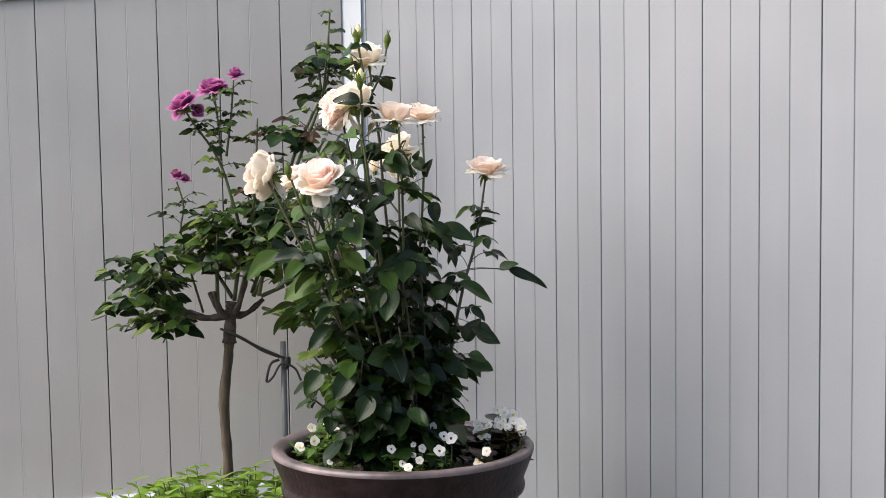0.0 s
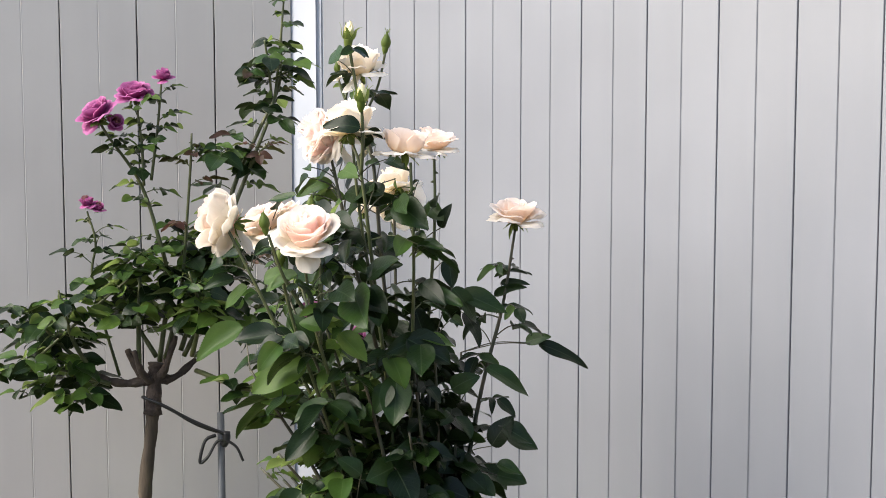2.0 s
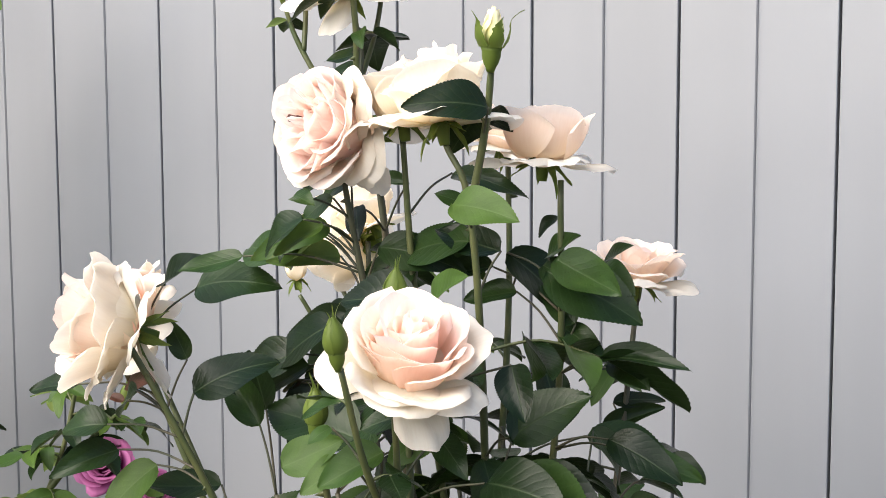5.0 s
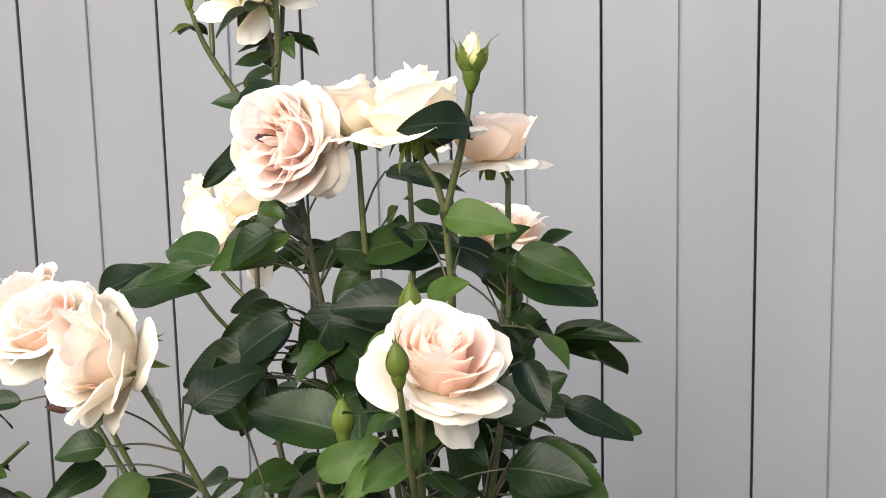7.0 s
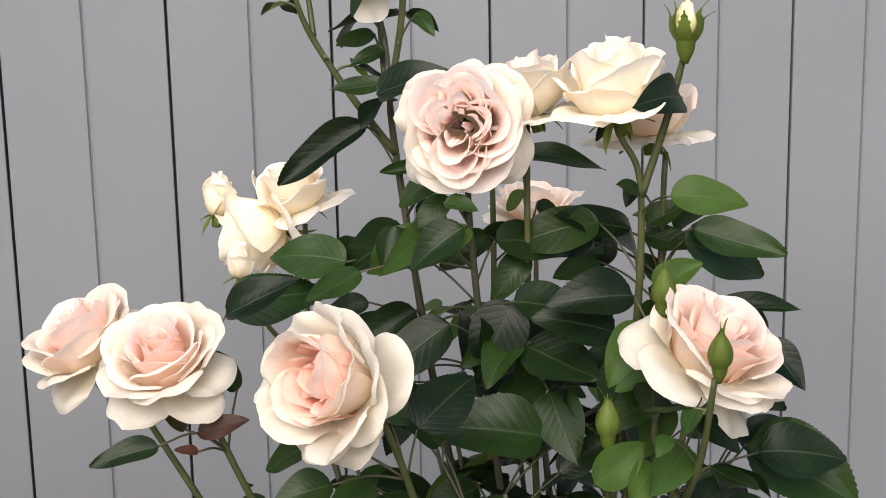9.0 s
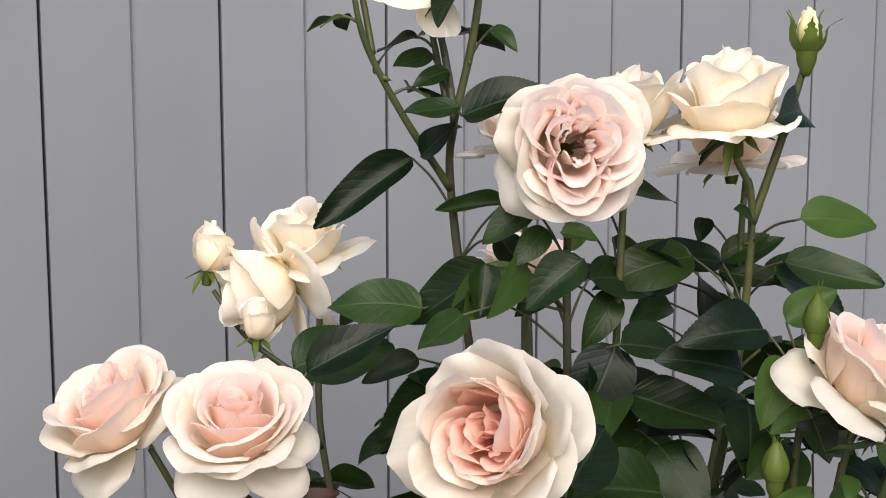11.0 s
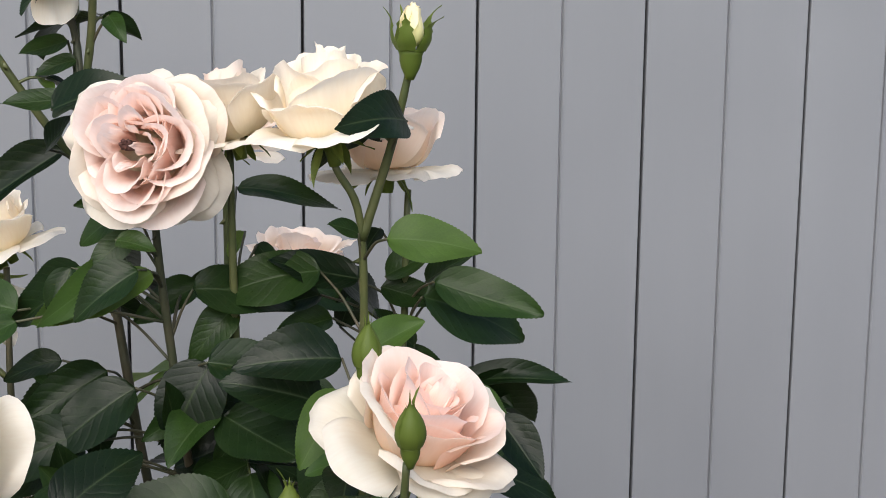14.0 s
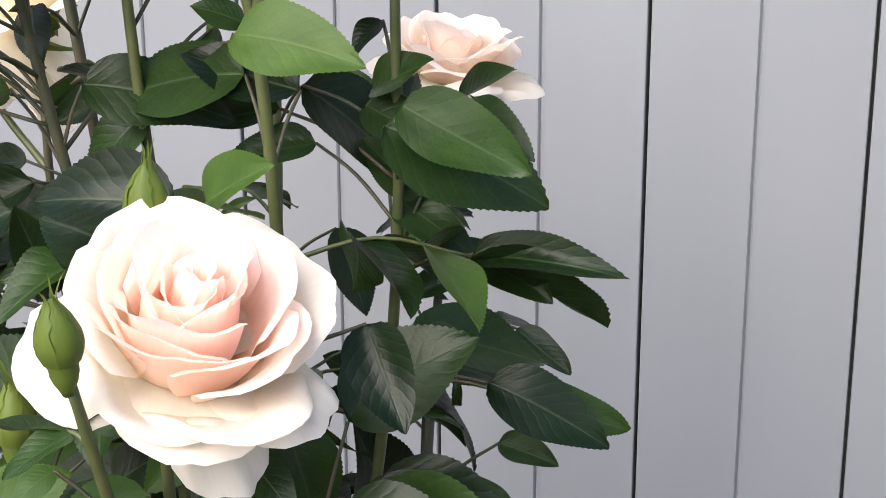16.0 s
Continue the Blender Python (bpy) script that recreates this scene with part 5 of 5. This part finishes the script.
def build_tree_rose():
    fork = Vector((-0.723, 0.316, 0.92))
    right = Vector((0.935, 0.353, 0))
    back = Vector((-0.353, 0.935, 0))

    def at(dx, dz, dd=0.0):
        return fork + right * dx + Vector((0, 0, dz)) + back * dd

    t = holder("tree_rose", (fork.x, fork.y, 0), "standard rose on a bare trunk with magenta blooms", "rose tree")
    fol = Foliage(t, 300)
    rng = random.Random(21)
    bm = bmesh.new()
    tube(bm, spline([at(-0.012, -0.93), at(-0.02, -0.6), at(-0.012, -0.35), at(-0.018, -0.2), at(-0.004, -0.08), at(0, -0.01)], 6), 0.0125, 0.0118, 10, 0.1, rng)
    part("trunk", bm, BARK, t, "slender ridged brown trunk")
    bm = bmesh.new()
    tube(bm, spline([at(-0.001, -0.05), at(0.002, -0.01), at(0.006, 0.03), at(0.008, 0.045)], 4), 0.0155, 0.014, 10, 0.2, rng)
    for dx, dz, dd in ((-0.11, 0.03, -0.02), (0.08, 0.05, 0.01), (0.045, 0.1, -0.03), (-0.05, 0.06, 0.06), (0.03, 0.07, 0.06), (-0.03, 0.075, -0.04)):
        tube(bm, spline([at(0.004, 0.015), at(dx * 0.5, dz * 0.35, dd * 0.5), at(dx, dz, dd)], 5), 0.0105, 0.005, 8, 0.25, rng)
    part("graft", bm, KNOB_BARK, t, "knotted dark graft union")

    def shoot(points, leaves, seed, **more):
        # the lighter leaves in this mix paint skylight on the crown
        return cane(t, fol, [at(*p) for p in points], more.pop("r0", 0.005), more.pop("r1", 0.0018), seed, leaves=leaves, size=more.pop("size", 0.045), reach=more.pop("reach", 0.044), wide=(1.1, 1.45), outward=0.8, droop=0.1, sag=0.4, meshes=more.pop("meshes", LEAVES[:4] + LIGHT_LEAVES[:3]), thorns=5, **more)

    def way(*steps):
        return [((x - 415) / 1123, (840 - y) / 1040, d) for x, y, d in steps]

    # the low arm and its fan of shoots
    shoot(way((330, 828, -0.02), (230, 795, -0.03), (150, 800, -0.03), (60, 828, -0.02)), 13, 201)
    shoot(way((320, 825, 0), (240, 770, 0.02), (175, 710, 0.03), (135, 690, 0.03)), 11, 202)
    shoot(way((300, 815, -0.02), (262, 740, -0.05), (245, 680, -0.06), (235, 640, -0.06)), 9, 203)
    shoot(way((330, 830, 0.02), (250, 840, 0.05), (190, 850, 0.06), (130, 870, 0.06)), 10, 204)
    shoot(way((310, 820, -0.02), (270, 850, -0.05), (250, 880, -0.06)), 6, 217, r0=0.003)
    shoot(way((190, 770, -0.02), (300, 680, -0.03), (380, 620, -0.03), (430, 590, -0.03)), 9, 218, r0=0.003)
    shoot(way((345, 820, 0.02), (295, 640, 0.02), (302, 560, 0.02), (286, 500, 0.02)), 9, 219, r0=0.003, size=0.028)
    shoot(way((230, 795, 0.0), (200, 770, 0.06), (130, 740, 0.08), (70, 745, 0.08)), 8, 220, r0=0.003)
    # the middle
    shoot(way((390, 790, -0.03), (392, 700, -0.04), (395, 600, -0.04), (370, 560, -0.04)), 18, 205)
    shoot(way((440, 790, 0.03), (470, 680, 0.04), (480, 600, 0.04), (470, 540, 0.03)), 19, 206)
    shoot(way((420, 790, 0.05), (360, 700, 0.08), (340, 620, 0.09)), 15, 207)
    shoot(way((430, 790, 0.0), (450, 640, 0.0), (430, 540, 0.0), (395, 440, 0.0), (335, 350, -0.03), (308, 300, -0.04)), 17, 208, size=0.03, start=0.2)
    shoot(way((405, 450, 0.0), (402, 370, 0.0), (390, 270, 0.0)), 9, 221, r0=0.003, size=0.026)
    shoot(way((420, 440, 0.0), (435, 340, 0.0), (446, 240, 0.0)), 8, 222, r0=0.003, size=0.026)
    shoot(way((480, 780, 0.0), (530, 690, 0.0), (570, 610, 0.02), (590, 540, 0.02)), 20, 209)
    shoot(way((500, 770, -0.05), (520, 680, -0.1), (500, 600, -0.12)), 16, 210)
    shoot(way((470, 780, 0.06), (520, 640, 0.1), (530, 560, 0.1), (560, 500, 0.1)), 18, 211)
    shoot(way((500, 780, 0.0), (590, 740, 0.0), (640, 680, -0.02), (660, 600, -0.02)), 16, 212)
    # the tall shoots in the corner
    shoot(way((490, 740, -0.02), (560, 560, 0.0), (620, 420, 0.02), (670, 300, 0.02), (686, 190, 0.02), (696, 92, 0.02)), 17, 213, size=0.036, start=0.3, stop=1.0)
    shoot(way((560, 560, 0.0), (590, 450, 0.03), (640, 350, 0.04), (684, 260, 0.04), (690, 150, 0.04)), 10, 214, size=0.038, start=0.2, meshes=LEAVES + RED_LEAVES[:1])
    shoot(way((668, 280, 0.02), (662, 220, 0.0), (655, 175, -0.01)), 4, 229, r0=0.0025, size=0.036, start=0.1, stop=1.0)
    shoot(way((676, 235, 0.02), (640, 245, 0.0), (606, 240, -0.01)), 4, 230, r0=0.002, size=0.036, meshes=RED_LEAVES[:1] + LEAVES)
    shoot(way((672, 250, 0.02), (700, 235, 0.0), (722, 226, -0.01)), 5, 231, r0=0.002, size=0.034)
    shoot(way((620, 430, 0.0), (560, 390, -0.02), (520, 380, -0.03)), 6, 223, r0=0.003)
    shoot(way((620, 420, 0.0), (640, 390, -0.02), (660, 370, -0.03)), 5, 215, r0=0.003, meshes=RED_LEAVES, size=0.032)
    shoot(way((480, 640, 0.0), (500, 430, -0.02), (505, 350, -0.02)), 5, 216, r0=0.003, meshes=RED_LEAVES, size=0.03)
    # the arms behind the pot, with their own blooms
    shoot([(0.08, 0.03, 0.0), (0.2, 0.02, -0.15), (0.32, 0.1, -0.3), (0.36, 0.185, -0.4)], 14, 224)
    shoot([(0.1, 0.02, 0.0), (0.25, 0.0, -0.15), (0.38, 0.05, -0.25), (0.4, 0.13, -0.27)], 12, 225)

    def arm(points, leaves, seed, **more):
        return cane(t, fol, points, 0.003, 0.0015, seed, leaves=leaves, size=more.pop("size", 0.036), reach=0.035, thorns=3, **more)

    arm([(-0.42, 0.12, 1.0), (-0.37, 0.09, 1.08), (-0.345, 0.08, 1.16), (-0.335, 0.08, 1.235)], 8, 226, meshes=LIGHT_LEAVES)
    arm([(-0.37, 0.09, 1.08), (-0.33, 0.07, 1.13), (-0.3, 0.056, 1.16)], 6, 227)
    arm([(-0.42, 0.12, 0.98), (-0.36, 0.06, 1.02), (-0.3, 0.03, 1.035)], 9, 228)
    bud(t, (-0.334, 0.081, 1.247), (0, 0, 1), 0.018, False, 41)
    bud(t, (-0.298, 0.056, 1.172), (0.1, 0, 1), 0.015, False, 42)
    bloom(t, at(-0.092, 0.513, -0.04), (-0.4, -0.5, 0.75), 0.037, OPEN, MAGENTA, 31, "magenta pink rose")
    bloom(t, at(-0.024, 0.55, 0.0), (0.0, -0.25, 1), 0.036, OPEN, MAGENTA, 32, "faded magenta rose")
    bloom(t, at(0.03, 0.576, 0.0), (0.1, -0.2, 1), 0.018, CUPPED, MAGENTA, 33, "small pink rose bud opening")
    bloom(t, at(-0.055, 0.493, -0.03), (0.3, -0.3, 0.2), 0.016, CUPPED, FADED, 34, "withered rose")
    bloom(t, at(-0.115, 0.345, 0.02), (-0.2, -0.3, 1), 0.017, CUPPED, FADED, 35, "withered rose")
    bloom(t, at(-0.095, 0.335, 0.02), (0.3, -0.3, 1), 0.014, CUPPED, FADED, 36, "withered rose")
    bloom(t, (-0.319, 0.052, 1.112), (-0.1, -0.85, 0.4), 0.024, FULL, MAGENTA, 37, "magenta rose")
    bloom(t, (-0.274, 0.16, 1.06), (0.1, -0.75, 0.4), 0.018, FULL, MAGENTA, 38, "magenta rose")
    fol.finish((-0.6, 0.2, 1.2))

    s = holder("stake", at(0.12, -0.92, 0.0), "grey metal pipe stake beside the trunk", "stake")
    bm = bmesh.new()
    tube(bm, [at(0.124, z) for z in (-0.93, -0.6, -0.3, -0.05)], 0.007, 0.007, 12)
    part("pipe", bm, PIPE, s)
    k = holder("plant_tie", at(0.02, -0.02, -0.02), "black tie looped from the trunk to the stake", "plant tie")
    bm = bmesh.new()
    tube(bm, spline([at(-0.02, -0.015, -0.012), at(0.02, -0.03, -0.022), at(0.07, -0.06, -0.015), at(0.135, -0.09, -0.012)], 6), 0.003, 0.003, 6)
    tube(bm, spline([at(-0.02, -0.02, 0.015), at(0.03, -0.045, 0.014), at(0.08, -0.075, 0.012), at(0.135, -0.095, 0.01)], 6), 0.003, 0.003, 6)
    part("strap", bm, TIE, k)
    bm = bmesh.new()
    tube(bm, spline([at(0.115, -0.09, -0.012), at(0.095, -0.1, -0.016), at(0.085, -0.14, -0.016), at(0.1, -0.13, -0.016), at(0.12, -0.1, -0.014), at(0.15, -0.11, -0.014), at(0.165, -0.14, -0.014)], 6), 0.0035, 0.0025, 6)
    tube(bm, spline([at(0.134, -0.085, -0.009), at(0.134, -0.1, -0.009), at(0.128, -0.11, -0.006)], 4), 0.008, 0.008, 6)
    part("knot", bm, TIE, k)


build_rose_bush()
build_tree_rose()


# ---- bedding plants in the pot ----
VIOLA_PETAL = [petal_mesh(P_WHITE, 1.0, 0.66, (70, 78, 84, 92), 900 + k, 12, 0.1, 0.0, False) for k in range(3)]
HERB_LEAVES = [leaf_mesh("leaf", HERB, 0.3, 0.2, c, 0.1, teeth=4, seed=k) for k, c in enumerate((0.1, 0.3, 0.5))]
HEDGE_LEAVES = [leaf_mesh("leaf", HEDGE, 0.3, 0.25, c, 0.1, teeth=4, seed=k) for k, c in enumerate((0.05, 0.2, 0.4))]
BRONZE_LEAVES = [leaf_mesh("leaf", BRONZE_LEAF, 0.46, 0.15, c, 0.1, teeth=6, seed=k) for k, c in enumerate((0.1, 0.3))]
TOWARDS = Vector((0.353, -0.935, 0))
ASIDE = Vector((0.935, 0.353, 0))


def in_pot(aside, towards, z):
    return PC + ASIDE * aside + TOWARDS * towards + Vector((0, 0, z))


def small_flower(parent, at, axis, size, seed, eye):
    rng = random.Random(seed)
    bm = bmesh.new()
    tube(bm, [at + Vector(axis).normalized() * size * k for k in (-0.05, 0.1, 0.14)], size * 0.3, size * 0.12, 7)
    heart = part("flower", bm, eye, parent)
    m = facing(at, axis, rng.uniform(0, 6), size)
    for k in range(5):
        mesh_part("petal", VIOLA_PETAL[k % 3], heart, m=m @ Matrix.Rotation(2 * math.pi * k / 5 + rng.uniform(-0.1, 0.1), 4, "Z") @ Matrix.Rotation(rng.uniform(-0.15, 0.15), 4, "Y"))


def bedding(name, label, category, spots, leaf_kinds, flower_size, seed, leaf_size, leaves, eye, group=""):
    """spots: (aside, towards, height) of each flower; a small leafy plant below them."""
    rng = random.Random(seed)
    mid = in_pot(sum(s[0] for s in spots) / len(spots), sum(s[1] for s in spots) / len(spots), 0.762)
    t = holder(name, mid, label, category, group)
    fol = Foliage(t, 60)
    bm = bmesh.new()
    for n, s in enumerate(spots):
        top = in_pot(s[0], s[1], s[2])
        foot = mid.lerp(Vector((top.x, top.y, mid.z)), 0.6)
        foot.z = 0.757
        tube(bm, spline([foot, foot.lerp(top, 0.5) + Vector((0.004, 0, 0.004)), top], 4), 0.0014, 0.0009, 5)
        for _ in range(leaves):
            f = rng.uniform(0.05, 0.85)
            p = foot.lerp(top, f)
            a = rng.uniform(0, 6.28)
            out = Vector((math.cos(a), math.sin(a), rng.uniform(0.0, 0.9))).normalized()
            fol.add(t, rng.choice(leaf_kinds), p, p + out * leaf_size * rng.uniform(0.7, 1.3), (0, 0, 1))
    part("stems", bm, CANE_GREEN, t)
    for n, s in enumerate(spots):
        axis = TOWARDS * rng.uniform(0.5, 1.0) + ASIDE * rng.uniform(-0.5, 0.5) + Vector((0, 0, rng.uniform(0.2, 0.7)))
        small_flower(t, in_pot(*s), axis, flower_size * rng.uniform(0.65, 1.3), seed * 40 + n, eye)
    fol.finish(mid)
    return t


bedding("viola", "white violas with dark eyes in the pot", "flower", ((-0.02, 0.12, 0.822), (-0.04, 0.06, 0.837), (0.0, 0.15, 0.802)), HERB_LEAVES, 0.0105, 301, 0.02, 9, EYE_DARK, "bedding plants in the pot")
bedding("viola", "white violas with dark eyes in the pot", "flower", ((0.066, 0.13, 0.819), (0.075, 0.09, 0.837), (0.055, 0.07, 0.849), (0.088, 0.1, 0.835)), HERB_LEAVES, 0.0105, 302, 0.02, 7, EYE_DARK, "bedding plants in the pot")
bedding("sweet_alyssum", "low white-flowered bedding plant between violas", "flower", ((0.02, 0.13, 0.812), (0.03, 0.14, 0.805), (0.01, 0.16, 0.797), (0.02, 0.11, 0.827), (0.035, 0.12, 0.822)), HERB_LEAVES, 0.008, 303, 0.014, 8, EYE_YELLOW, "bedding plants in the pot")
bedding("herb_clump", "leafy green bedding plant with few white flowers", "plant", ((-0.13, 0.13, 0.802), (-0.12, 0.02, 0.837), (-0.16, 0.06, 0.827), (-0.19, 0.02, 0.807), (-0.1, 0.1, 0.827), (-0.14, 0.0, 0.847), (-0.17, -0.03, 0.832)), HERB_LEAVES, 0.008, 304, 0.024, 22, EYE_YELLOW, "bedding plants in the pot")
clusters = ((0.19, 0.0, 0.85, 12), (0.205, 0.03, 0.836, 8), (0.145, 0.03, 0.833, 10), (0.15, 0.12, 0.803, 4))
dots = random.Random(8)
spots = [(a + dots.uniform(-0.016, 0.016), w + dots.uniform(-0.014, 0.014), z + dots.uniform(-0.014, 0.014)) for a, w, z, n in clusters for _ in range(n)]
bedding("begonia", "bronze-leaved bedding begonia with white flower clusters", "flower", spots, BRONZE_LEAVES, 0.0095, 305, 0.036, 4, EYE_YELLOW, "bedding plants in the pot")


def build_ground_cover():
    rng = random.Random(55)
    mid = Vector((-0.66, 0.2, 0))
    t = holder("ground_cover", mid, "yellow-green leafy shrub at the foot of the trunk", "shrub", kind="stuff")
    fol = Foliage(t, 120)
    bm = bmesh.new()
    for _ in range(150):
        a, r = rng.uniform(0, 6.28), 0.3 * math.sqrt(rng.random())
        foot = mid + Vector((0.5 * r * math.cos(a), 0.5 * r * math.sin(a), 0))
        top = mid + ASIDE * (r * math.cos(a) * 1.0 - 0.02) + TOWARDS * (-0.6 * r * math.sin(a)) + Vector((0, 0, 0.6 - 0.5 * r * r - rng.uniform(0, 0.1)))
        path = spline([foot, foot.lerp(top, 0.5), top], 3)
        tube(bm, path, 0.0025, 0.001, 5)
        for k in range(14):
            p = foot.lerp(top, 0.62 + 0.38 * k / 13)
            b = k * 2.4
            out = Vector((math.cos(b), math.sin(b), 0.6)).normalized()
            fol.add(t, rng.choice(HEDGE_LEAVES), p, p + out * rng.uniform(0.028, 0.046), (0, 0, 1), 1.5)
    part("stems", bm, CANE_GREEN, t)
    fol.finish(mid + Vector((0, 0, 0.6)))


build_ground_cover()
